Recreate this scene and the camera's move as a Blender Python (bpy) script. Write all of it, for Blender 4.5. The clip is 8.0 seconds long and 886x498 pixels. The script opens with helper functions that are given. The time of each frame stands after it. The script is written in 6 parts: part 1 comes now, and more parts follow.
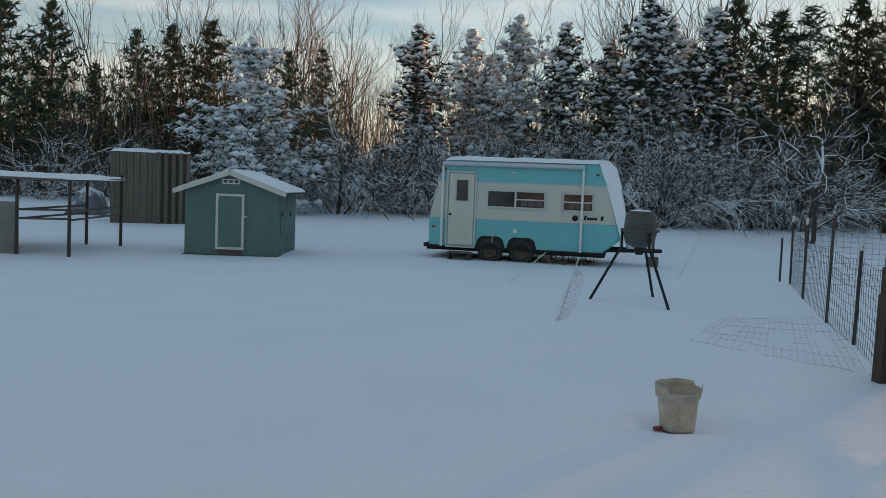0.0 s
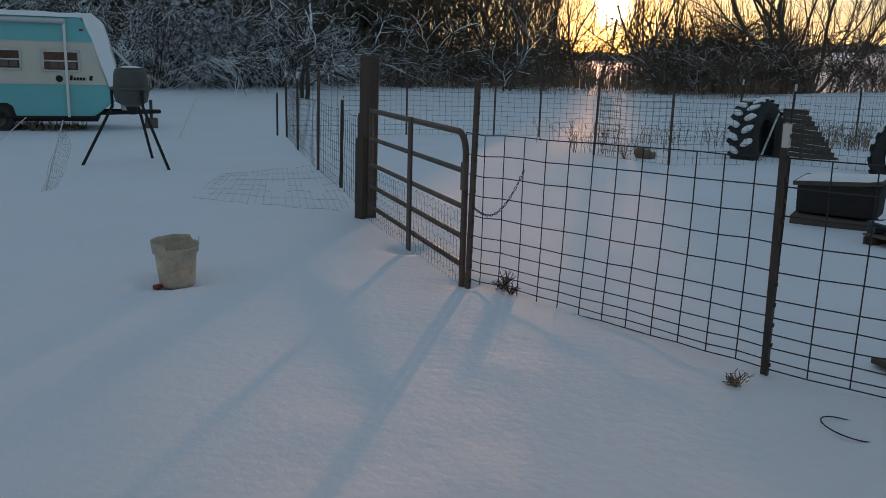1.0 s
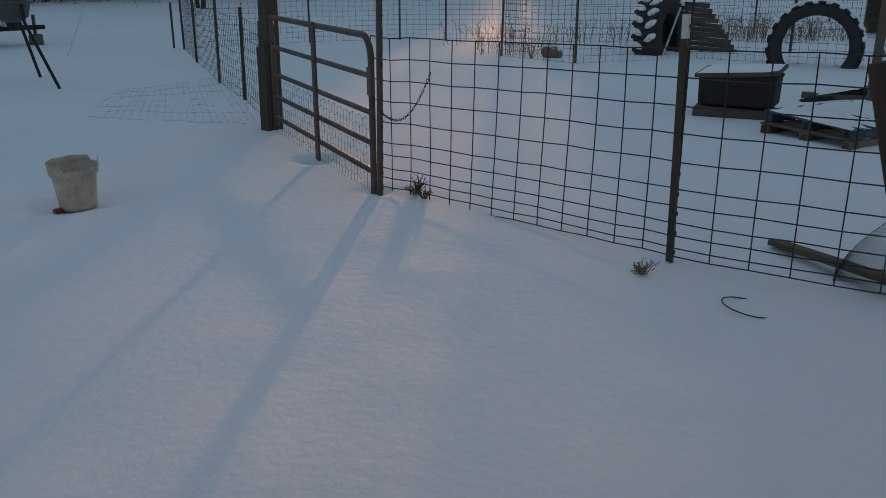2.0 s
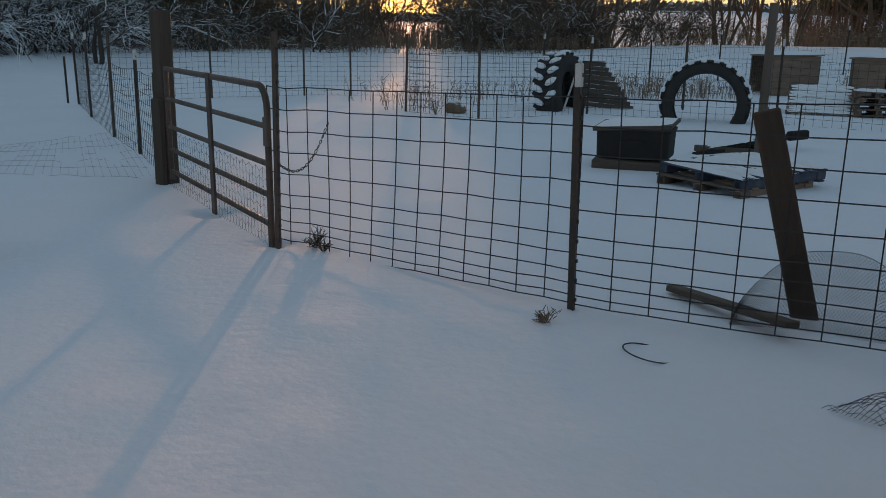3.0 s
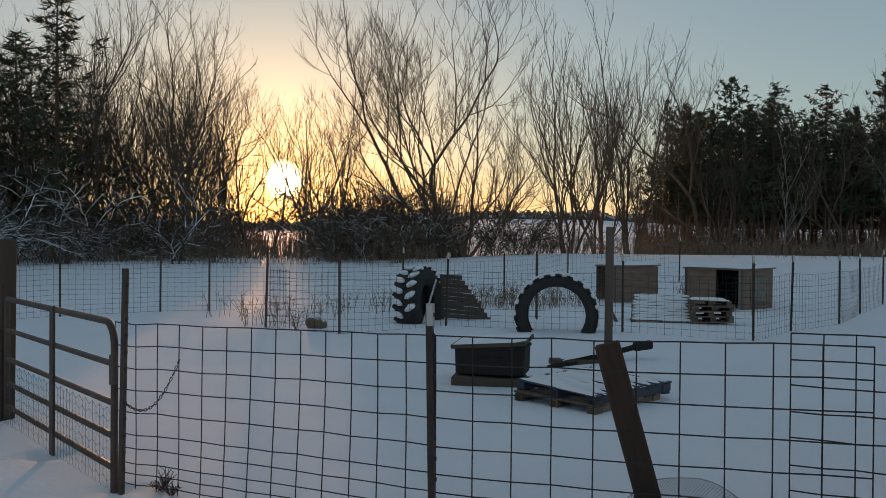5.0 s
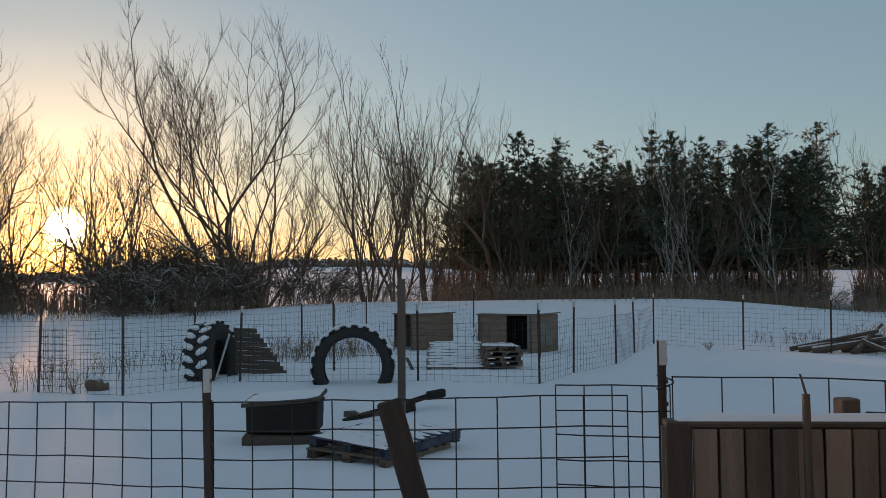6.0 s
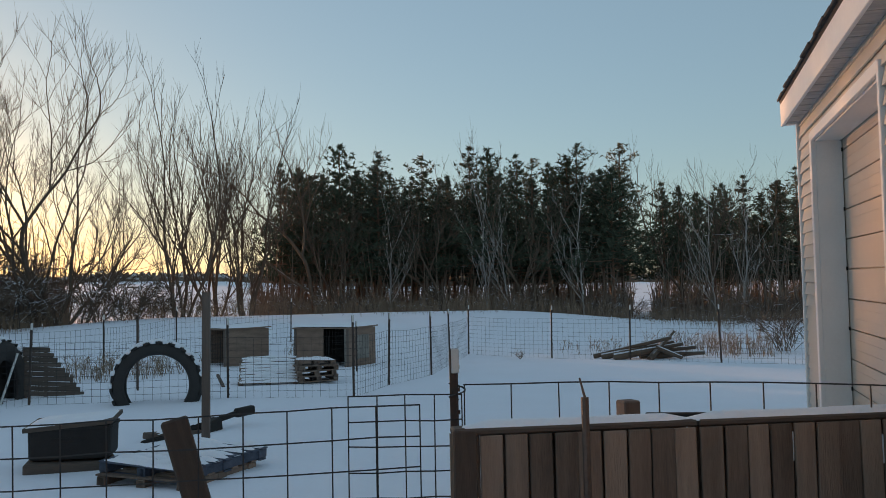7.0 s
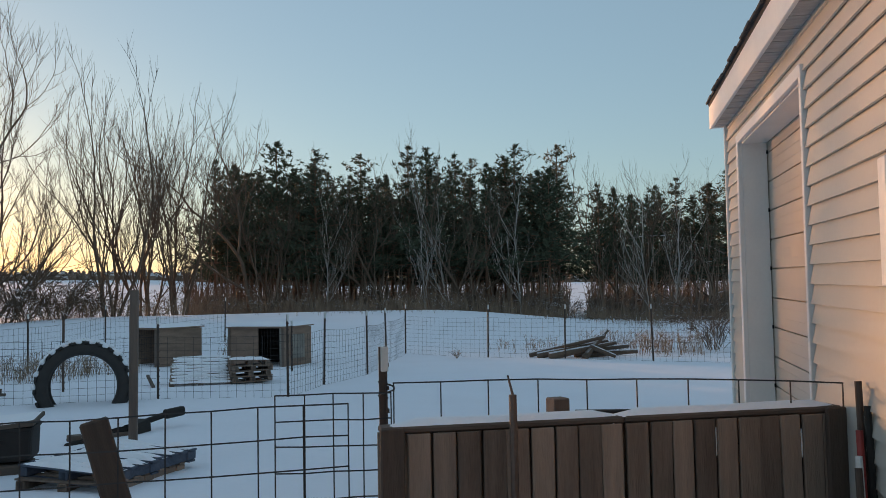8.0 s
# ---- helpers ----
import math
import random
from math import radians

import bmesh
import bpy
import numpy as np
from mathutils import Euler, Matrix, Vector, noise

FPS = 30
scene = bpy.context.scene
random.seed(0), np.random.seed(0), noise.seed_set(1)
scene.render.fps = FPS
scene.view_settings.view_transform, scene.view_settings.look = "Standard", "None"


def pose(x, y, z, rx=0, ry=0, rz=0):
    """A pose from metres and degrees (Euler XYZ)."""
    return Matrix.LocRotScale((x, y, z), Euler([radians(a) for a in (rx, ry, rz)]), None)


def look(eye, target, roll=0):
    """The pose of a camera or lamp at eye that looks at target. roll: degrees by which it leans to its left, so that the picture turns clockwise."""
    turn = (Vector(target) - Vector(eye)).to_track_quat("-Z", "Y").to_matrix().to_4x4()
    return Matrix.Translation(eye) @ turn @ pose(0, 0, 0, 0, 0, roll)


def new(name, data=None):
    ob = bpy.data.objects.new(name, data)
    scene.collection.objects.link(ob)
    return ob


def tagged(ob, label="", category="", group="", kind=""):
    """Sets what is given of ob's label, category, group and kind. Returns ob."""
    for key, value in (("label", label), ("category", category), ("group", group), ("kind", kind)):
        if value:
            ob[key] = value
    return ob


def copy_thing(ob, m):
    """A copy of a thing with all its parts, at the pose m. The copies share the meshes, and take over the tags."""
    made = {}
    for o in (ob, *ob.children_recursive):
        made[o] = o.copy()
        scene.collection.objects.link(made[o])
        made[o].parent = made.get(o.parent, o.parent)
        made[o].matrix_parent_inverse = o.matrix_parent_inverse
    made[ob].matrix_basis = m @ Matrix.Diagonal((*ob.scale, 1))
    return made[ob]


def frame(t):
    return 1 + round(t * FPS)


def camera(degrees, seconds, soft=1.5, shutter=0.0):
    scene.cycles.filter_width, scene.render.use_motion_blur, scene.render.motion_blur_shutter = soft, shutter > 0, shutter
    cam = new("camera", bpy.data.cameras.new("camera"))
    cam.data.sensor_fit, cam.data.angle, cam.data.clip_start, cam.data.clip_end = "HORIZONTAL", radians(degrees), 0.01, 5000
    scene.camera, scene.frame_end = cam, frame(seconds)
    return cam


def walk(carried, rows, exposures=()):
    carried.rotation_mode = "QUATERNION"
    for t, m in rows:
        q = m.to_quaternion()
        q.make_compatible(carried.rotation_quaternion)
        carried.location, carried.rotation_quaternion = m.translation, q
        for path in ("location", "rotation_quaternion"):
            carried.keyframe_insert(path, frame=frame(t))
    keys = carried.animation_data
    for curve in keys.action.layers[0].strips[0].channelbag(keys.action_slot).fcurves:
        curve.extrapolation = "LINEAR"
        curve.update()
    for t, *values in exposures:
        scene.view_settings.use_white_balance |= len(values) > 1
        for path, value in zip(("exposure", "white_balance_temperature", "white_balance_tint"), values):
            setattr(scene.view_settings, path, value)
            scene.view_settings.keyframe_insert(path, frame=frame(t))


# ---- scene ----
EXPOSURES = [(0.0, 0.14, 8000, 12), (0.5, -0.02, 8300, 12), (1.0, -0.34, 7900, 12), (1.5, -0.42, 7700, 12), (3.0, -0.32, 7800, 11), (3.5, -0.42, 8500, 13), (5.5, -0.40, 8000, 13), (7.0, -0.04, 7550, 11), (8.0, 0.08, 7500, 11)]
cam = camera(54.84, 8.0, soft=0.6)
PATH = [
    (0.0, 0.000, -0.002, 1.651, 85.93, -2.20, -0.09),
    (0.5, 0.111, -0.030, 1.644, 83.52, -2.37, -19.60),
    (1.0, 0.173, 0.027, 1.576, 77.85, -1.60, -32.22),
    (1.5, 0.171, 0.016, 1.570, 74.12, -0.48, -35.90),
    (1.7, 0.164, 0.008, 1.572, 72.86, -0.37, -36.62),
    (2.8, 0.300, 0.045, 1.480, 72.65, -0.69, -44.18),
    (3.0, 0.305, 0.053, 1.490, 75.66, -0.74, -44.50),
    (3.5, 0.309, 0.065, 1.571, 82.97, -1.11, -45.25),
    (4.0, 0.298, 0.058, 1.628, 85.40, -1.22, -45.62),
    (4.2, 0.300, 0.057, 1.641, 86.72, -1.14, -45.86),
    (5.3, 0.332, -0.035, 1.725, 90.80, 0.11, -57.80),
    (5.5, 0.317, -0.070, 1.756, 91.98, 0.43, -60.53),
    (6.0, 0.351, -0.111, 1.751, 92.50, 0.62, -66.86),
    (6.5, 0.391, -0.172, 1.745, 93.00, 0.66, -72.55),
    (7.0, 0.494, -0.223, 1.727, 93.23, 1.13, -78.68),
    (7.5, 0.543, -0.260, 1.720, 93.21, 1.18, -82.71),
    (8.0, 0.534, -0.259, 1.716, 93.13, 1.03, -82.79),
]
walk(cam, [(t, pose(x, y, z, rx, ry, rz)) for t, x, y, z, rx, ry, rz in PATH], EXPOSURES)

# ---- world and sun ----
SUN_BEARING, SUN_HEIGHT = radians(43.07), radians(3.85)
sun_way = Vector((math.sin(SUN_BEARING) * math.cos(SUN_HEIGHT), math.cos(SUN_BEARING) * math.cos(SUN_HEIGHT), math.sin(SUN_HEIGHT)))
world = bpy.data.worlds.new("winter_sky")
scene.world = world
world.use_nodes = True
wn, wl = world.node_tree.nodes, world.node_tree.links
wn.clear()
sky = wn.new("ShaderNodeTexSky")
sky.sky_type, sky.sun_disc = "NISHITA", False
sky.sun_elevation, sky.sun_rotation = SUN_HEIGHT, SUN_BEARING
sky.air_density, sky.dust_density, sky.ozone_density = 1.0, 0.5, 2.5
geo = wn.new("ShaderNodeTexCoord")
dot = wn.new("ShaderNodeVectorMath")
dot.operation = "DOT_PRODUCT"
dot.inputs[1].default_value = sun_way
wl.new(geo.outputs["Generated"], dot.inputs[0])


def wmath(op, a, b):
    n = wn.new("ShaderNodeMath")
    n.operation = op
    for k, v in enumerate((a, b)):
        if isinstance(v, (int, float)):
            n.inputs[k].default_value = v
        else:
            wl.new(v, n.inputs[k])
    return n.outputs[0]


def wadd(a, b):
    n = wn.new("ShaderNodeAddShader")
    wl.new(a, n.inputs[0]), wl.new(b, n.inputs[1])
    return n.outputs[0]


def wback(color, strength):
    n = wn.new("ShaderNodeBackground")
    if isinstance(color, tuple):
        n.inputs[0].default_value = (*color, 1)
    else:
        wl.new(color, n.inputs[0])
    if isinstance(strength, (int, float)):
        n.inputs[1].default_value = strength
    else:
        wl.new(strength, n.inputs[1])
    return n.outputs[0]


SKY, SUN = 0.135, 7.6
facing = wmath("MAXIMUM", dot.outputs["Value"], 0.0)
sky_all = wadd(wback(sky.outputs[0], SKY), wback((0.28, 0.44, 0.61), 0.52))
# the low sun itself and the bright air round it
sky_all = wadd(sky_all, wback((1.0, 0.50, 0.12), wmath("MULTIPLY", wmath("POWER", facing, 110.0), 0.42)))
sky_all = wadd(sky_all, wback((1.0, 0.50, 0.10), wmath("MULTIPLY", wmath("POWER", facing, 600.0), 1.1)))
sky_all = wadd(sky_all, wback((1.0, 0.86, 0.55), wmath("MULTIPLY", wmath("POWER", facing, 16000.0), 110.0)))
# thin cloud streaks
mapping = wn.new("ShaderNodeMapping")
mapping.inputs["Scale"].default_value = (1.6, 1.6, 9.0)
wl.new(geo.outputs["Generated"], mapping.inputs[0])
streak = wn.new("ShaderNodeTexNoise")
streak.inputs["Scale"].default_value, streak.inputs["Detail"].default_value = 2.2, 6.0
wl.new(mapping.outputs[0], streak.inputs["Vector"])
ramp = wn.new("ShaderNodeValToRGB")
ramp.color_ramp.elements[0].position, ramp.color_ramp.elements[1].position = 0.40, 0.68
wl.new(streak.outputs[0], ramp.inputs[0])
north = wn.new("ShaderNodeVectorMath")
north.operation = "DOT_PRODUCT"
north.inputs[1].default_value = (-0.35, 0.94, 0.0)
wl.new(geo.outputs["Generated"], north.inputs[0])
cloud = wmath("MULTIPLY", ramp.outputs[0], wmath("MULTIPLY", wmath("POWER", wmath("MAXIMUM", north.outputs["Value"], 0.0), 3.0), 0.34))
sky_all = wadd(sky_all, wback((0.95, 0.70, 0.58), cloud))
wl.new(sky_all, wn.new("ShaderNodeOutputWorld").inputs[0])

sun_lamp = bpy.data.lights.new("sun", "SUN")
sun_lamp.energy, sun_lamp.angle, sun_lamp.color = SUN, radians(1.0), (1.0, 0.52, 0.27)
new("sun", sun_lamp).matrix_world = look(sun_way * 50, (0, 0, 0))


# ---- materials ----
def tex_material(name, base, rough=0.7, metal=0.0, vary=0.25, scale=6.0, bump=0.2, fine=60.0, tint=None, stretch=(1, 1, 1), snow=0.0, snow_at=0.55, spec=0.5, per_object=0.0, per_island=0.0, bump_distance=0.01, glow_through=0.0):
    """A surface with a coarse and a fine variation, relief, and if wished snow on the faces that look up."""
    m = bpy.data.materials.new(name)
    m.use_nodes = True
    n, l = m.node_tree.nodes, m.node_tree.links
    bsdf = n["Principled BSDF"]
    coord = n.new("ShaderNodeTexCoord")
    mp = n.new("ShaderNodeMapping")
    mp.inputs["Scale"].default_value = stretch
    l.new(coord.outputs["Object"], mp.inputs[0])
    big = n.new("ShaderNodeTexNoise")
    big.inputs["Scale"].default_value, big.inputs["Detail"].default_value = scale, 5.0
    small = n.new("ShaderNodeTexNoise")
    small.inputs["Scale"].default_value, small.inputs["Detail"].default_value = fine, 3.0
    for k in (big, small):
        l.new(mp.outputs[0], k.inputs["Vector"])
    add = n.new("ShaderNodeMath")
    add.operation = "MULTIPLY_ADD"
    l.new(small.outputs[0], add.inputs[0])
    add.inputs[1].default_value = 0.5
    l.new(big.outputs[0], add.inputs[2])
    value = add.outputs[0]
    for weight, node, out in ((per_object, "ShaderNodeObjectInfo", "Random"), (per_island, "ShaderNodeNewGeometry", "Random Per Island")):
        if weight:
            info, more = n.new(node), n.new("ShaderNodeMath")
            more.operation = "MULTIPLY_ADD"
            l.new(info.outputs[out], more.inputs[0])
            more.inputs[1].default_value = weight
            l.new(value, more.inputs[2])
            value = more.outputs[0]
    top = 1.1 + (per_object + per_island)
    r = n.new("ShaderNodeMapRange")
    r.inputs["From Min"].default_value, r.inputs["From Max"].default_value = 0.4, top
    l.new(value, r.inputs[0])
    mix = n.new("ShaderNodeMix")
    mix.data_type = "RGBA"
    dark = tuple(c * (1 - vary) for c in base)
    light = tint or tuple(min(1.0, c * (1 + vary)) for c in base)
    mix.inputs["A"].default_value, mix.inputs["B"].default_value = (*dark, 1), (*light, 1)
    l.new(r.outputs[0], mix.inputs["Factor"])
    color = mix.outputs["Result"]
    if snow:
        g = n.new("ShaderNodeNewGeometry")
        sep = n.new("ShaderNodeSeparateXYZ")
        l.new(g.outputs["Normal"], sep.inputs[0])
        wob = n.new("ShaderNodeMath")
        wob.operation = "MULTIPLY_ADD"
        l.new(big.outputs[0], wob.inputs[0])
        wob.inputs[1].default_value = 0.8
        l.new(sep.outputs["Z"], wob.inputs[2])
        sr = n.new("ShaderNodeMapRange")
        sr.inputs["From Min"].default_value, sr.inputs["From Max"].default_value = snow_at + 0.35, snow_at + 0.5
        sr.inputs["To Max"].default_value = snow
        l.new(wob.outputs[0], sr.inputs[0])
        m2 = n.new("ShaderNodeMix")
        m2.data_type = "RGBA"
        l.new(sr.outputs[0], m2.inputs["Factor"])
        l.new(color, m2.inputs["A"])
        m2.inputs["B"].default_value = (0.82, 0.85, 0.90, 1)
        color = m2.outputs["Result"]
    l.new(color, bsdf.inputs["Base Color"])
    bsdf.inputs["Roughness"].default_value, bsdf.inputs["Metallic"].default_value = rough, metal
    bsdf.inputs["Specular IOR Level"].default_value = spec
    if bump:
        b = n.new("ShaderNodeBump")
        b.inputs["Strength"].default_value, b.inputs["Distance"].default_value = bump, bump_distance
        l.new(add.outputs[0], b.inputs["Height"])
        l.new(b.outputs[0], bsdf.inputs["Normal"])
    if glow_through:
        tr, ms = n.new("ShaderNodeBsdfTranslucent"), n.new("ShaderNodeMixShader")
        l.new(color, tr.inputs[0])
        ms.inputs[0].default_value = glow_through
        l.new(bsdf.outputs[0], ms.inputs[1]), l.new(tr.outputs[0], ms.inputs[2])
        l.new(ms.outputs[0], n["Material Output"].inputs[0])
    return m


SNOW = tex_material("snow", (0.84, 0.87, 0.93), 0.85, vary=0.03, scale=0.8, fine=14.0, bump=0.25, bump_distance=0.03, spec=0.15)
SNOW_CAP = tex_material("snow_cap", (0.87, 0.89, 0.93), 0.6, vary=0.03, scale=5, fine=40, bump=0.5, bump_distance=0.02, spec=0.3)
BARK = tex_material("bark", (0.125, 0.085, 0.06), 0.9, vary=0.4, scale=2.5, fine=20, bump=0.5, snow=0.75, snow_at=0.72, per_object=0.3)
BRUSH = tex_material("brown_brush", (0.19, 0.135, 0.10), 0.9, vary=0.4, scale=0.8, fine=8, bump=0.0, snow=0.5, snow_at=0.5, per_island=0.3)
TWIG_SNOW = tex_material("snowy_twig", (0.06, 0.045, 0.038), 0.9, vary=0.4, scale=0.9, fine=12, bump=0.0, snow=0.97, snow_at=0.20, per_object=0.3)
BIRCH = tex_material("pale_birch_bark", (0.34, 0.31, 0.28), 0.8, vary=0.4, scale=2.0, fine=14, bump=0.3, snow=0.6, snow_at=0.7)
BARK_PINE = tex_material("pine_bark", (0.19, 0.105, 0.068), 0.9, vary=0.4, scale=2.0, fine=18, bump=0.5, per_object=0.3)
NEEDLE = tex_material("pine_needles", (0.072, 0.086, 0.055), 0.7, vary=0.5, scale=1.4, fine=9, bump=0.0, per_object=0.3, per_island=0.3, spec=0.2)
NEEDLE_SNOW = tex_material("snowy_needles", (0.032, 0.045, 0.030), 0.7, vary=0.5, scale=1.1, fine=7, bump=0.0, per_object=0.3, per_island=0.3, snow=0.85, snow_at=0.45, spec=0.2)
WEED = tex_material("dry_weeds", (0.24, 0.165, 0.11), 0.9, vary=0.4, scale=2, fine=20, bump=0.0, per_island=0.4, snow=0.4, snow_at=0.8)
STEEL_RUST = tex_material("rusty_steel", (0.11, 0.075, 0.06), 0.55, 0.35, vary=0.45, scale=7, fine=50, bump=0.3)
WIRE = tex_material("galvanised_wire", (0.035, 0.033, 0.034), 0.6, 0.2, vary=0.3, scale=9, fine=60, bump=0.0)
POST_GREEN = tex_material("t_post_paint", (0.045, 0.045, 0.045), 0.55, 0.2, vary=0.4, scale=8, fine=50, bump=0.2, tint=(0.10, 0.06, 0.045))
POST_TIP = tex_material("white_post_tip", (0.62, 0.62, 0.60), 0.6, vary=0.15, scale=15, fine=80, bump=0.2)
OLD_WOOD = tex_material("weathered_wood", (0.072, 0.048, 0.036), 0.85, vary=0.45, scale=3, fine=22, bump=0.5, stretch=(9, 9, 0.8), per_object=0.35)
OLD_WOOD_H = tex_material("weathered_plank", (0.10, 0.075, 0.06), 0.85, vary=0.45, scale=3, fine=22, bump=0.5, stretch=(0.8, 9, 9), per_object=0.35)
GREY_WOOD = tex_material("grey_weathered_board", (0.15, 0.112, 0.092), 0.85, vary=0.35, scale=2, fine=18, bump=0.5, stretch=(7, 7, 0.6), per_object=0.25)
PALLET_WOOD = tex_material("pallet_board", (0.15, 0.095, 0.072), 0.85, vary=0.65, scale=2.2, fine=24, bump=0.6, stretch=(8, 8, 0.7), per_object=0.9, tint=(0.36, 0.26, 0.20))
BLUE_WOOD = tex_material("blue_painted_pallet", (0.03, 0.05, 0.09), 0.8, vary=0.4, scale=6, fine=40, bump=0.4, tint=(0.10, 0.12, 0.16))
PLYWOOD = tex_material("worn_plywood", (0.23, 0.155, 0.115), 0.8, vary=0.35, scale=2.5, fine=24, bump=0.3, stretch=(1, 1, 4))
PLY_GREY = tex_material("grey_plywood", (0.24, 0.22, 0.19), 0.85, vary=0.35, scale=2.5, fine=20, bump=0.3)
# near-black for dark parts, also painted shade inside huts and wheel arches
DARK = tex_material("dark_parts_and_inner_shade", (0.02, 0.018, 0.016), 0.9, vary=0.3, scale=4, fine=30, bump=0.0)
RUBBER = tex_material("tyre_rubber", (0.028, 0.026, 0.025), 0.75, vary=0.3, scale=5, fine=50, bump=0.3)
TURQUOISE = tex_material("turquoise_paint", (0.13, 0.50, 0.52), 0.42, vary=0.06, scale=2, fine=25, bump=0.05)
CREAM = tex_material("cream_paint", (0.62, 0.58, 0.50), 0.45, vary=0.06, scale=2, fine=25, bump=0.05)
ALUMINIUM = tex_material("dull_aluminium", (0.55, 0.56, 0.57), 0.4, 0.6, vary=0.1, scale=8, fine=60, bump=0.05)
WHITE_PAINT = tex_material("white_paint", (0.74, 0.73, 0.71), 0.5, vary=0.06, scale=4, fine=40, bump=0.1)
GREEN_PAINT = tex_material("sage_green_paint", (0.105, 0.175, 0.160), 0.75, vary=0.14, scale=2, fine=30, bump=0.2, stretch=(2, 2, 0.7))
GLASS_DARK = tex_material("dark_window_glass", (0.03, 0.03, 0.032), 0.08, vary=0.2, scale=3, fine=10, bump=0.0, spec=0.6)
VINYL = tex_material("almond_vinyl_siding", (0.50, 0.465, 0.41), 0.5, vary=0.05, scale=1.5, fine=40, bump=0.08, per_object=0.1)
DOOR_PANEL = tex_material("satin_door_panel", (0.52, 0.44, 0.36), 0.28, vary=0.06, scale=1.2, fine=10, bump=0.05)
SOFFIT = tex_material("weathered_soffit", (0.42, 0.41, 0.40), 0.8, vary=0.3, scale=3, fine=25, bump=0.3, stretch=(6, 1, 1))
SHINGLE = tex_material("dark_shingle", (0.045, 0.042, 0.042), 0.9, vary=0.4, scale=10, fine=80, bump=0.4)
FEEDER_GREY = tex_material("grey_green_barrel_plastic", (0.075, 0.075, 0.07), 0.55, vary=0.15, scale=5, fine=40, bump=0.1)
BUCKET = tex_material("dirty_white_plastic", (0.46, 0.37, 0.27), 0.6, vary=0.3, scale=7, fine=40, bump=0.2, tint=(0.68, 0.59, 0.48))
TARP = tex_material("grey_tarp", (0.17, 0.18, 0.20), 0.6, vary=0.3, scale=4, fine=20, bump=0.3, snow=0.8, snow_at=0.5)
CURTAIN = tex_material("dull_curtain", (0.13, 0.09, 0.08), 0.8, vary=0.3, scale=8, fine=40, bump=0.1)
RED = tex_material("faded_red", (0.28, 0.035, 0.03), 0.6, vary=0.3, scale=8, fine=40, bump=0.1)
ROCK = tex_material("field_stone", (0.22, 0.15, 0.10), 0.9, vary=0.3, scale=6, fine=40, bump=0.6, snow=0.9, snow_at=0.6)
DARK_PLASTIC = tex_material("black_tub_plastic", (0.018, 0.015, 0.014), 0.8, vary=0.3, scale=6, fine=50, bump=0.2)


# ---- mesh helpers ----
def part(name, bm, material, parent=None, label="", smooth=False):
    me = bpy.data.meshes.new(name)
    bm.normal_update()
    bm.to_mesh(me)
    bm.free()
    me.materials.append(material)
    if smooth:
        for p in me.polygons:
            p.use_smooth = True
    ob = new(name, me)
    ob.parent = parent
    return tagged(ob, label) if label else ob


def raw(name, verts, faces, material, parent=None, smooth=False):
    me = bpy.data.meshes.new(name)
    me.from_pydata(verts, [], faces)
    me.materials.append(material)
    if smooth:
        for p in me.polygons:
            p.use_smooth = True
    me.update()
    ob = new(name, me)
    ob.parent = parent
    return ob


def thing(name, m, label, category, group="", kind=""):
    ob = new(name)
    ob.empty_display_size = 0.2
    ob.matrix_basis = m
    return tagged(ob, label, category, group, kind)


def box(bm, x, y, z, sx, sy, sz, m=None, bevel=0.0):
    r = bmesh.ops.create_cube(bm, size=1.0)
    vs = r["verts"]
    bmesh.ops.scale(bm, vec=(sx, sy, sz), verts=vs)
    if bevel:
        es = list({e for v in vs for e in v.link_edges})
        r = bmesh.ops.bevel(bm, geom=es, offset=bevel, segments=1, affect="EDGES")
        vs = list({v for f in r["faces"] for v in f.verts} | {v for v in vs if v.is_valid})
    if m is not None:
        bmesh.ops.transform(bm, matrix=m, verts=vs)
    bmesh.ops.translate(bm, vec=(x, y, z), verts=vs)
    return vs


def rod(bm, a, b, r0, r1=None, seg=8):
    a, b = Vector(a), Vector(b)
    d = b - a
    m = Matrix.Translation((a + b) / 2) @ d.to_track_quat("Z", "Y").to_matrix().to_4x4()
    return bmesh.ops.create_cone(bm, cap_ends=True, segments=seg, radius1=r0, radius2=r0 if r1 is None else r1, depth=d.length, matrix=m)["verts"]


def prism(bm, poly, y0, y1):
    """A plate with the outline poly in x and z, from y0 to y1."""
    a = [bm.verts.new((x, y0, z)) for x, z in poly]
    b = [bm.verts.new((x, y1, z)) for x, z in poly]
    n = len(poly)
    bm.faces.new(a), bm.faces.new(b[::-1])
    for i in range(n):
        bm.faces.new((a[(i + 1) % n], a[i], b[i], b[(i + 1) % n]))
    bmesh.ops.recalc_face_normals(bm, faces=bm.faces[:])


def lathe(bm, profile, seg=28, wobble=0.0, arc=2 * math.pi):
    rings = []
    closed = arc > 6.28
    n = seg if closed else seg + 1
    for r, z in profile:
        rings.append([bm.verts.new((r * math.cos(arc * i / seg) * (1 + wobble * math.sin(3 * i)), r * math.sin(arc * i / seg), z)) for i in range(n)])
    for a, b in zip(rings, rings[1:]):
        for i in range(seg):
            j = (i + 1) % n
            bm.faces.new((a[i], a[j], b[j], b[i]))
    bmesh.ops.recalc_face_normals(bm, faces=bm.faces[:])
    return rings


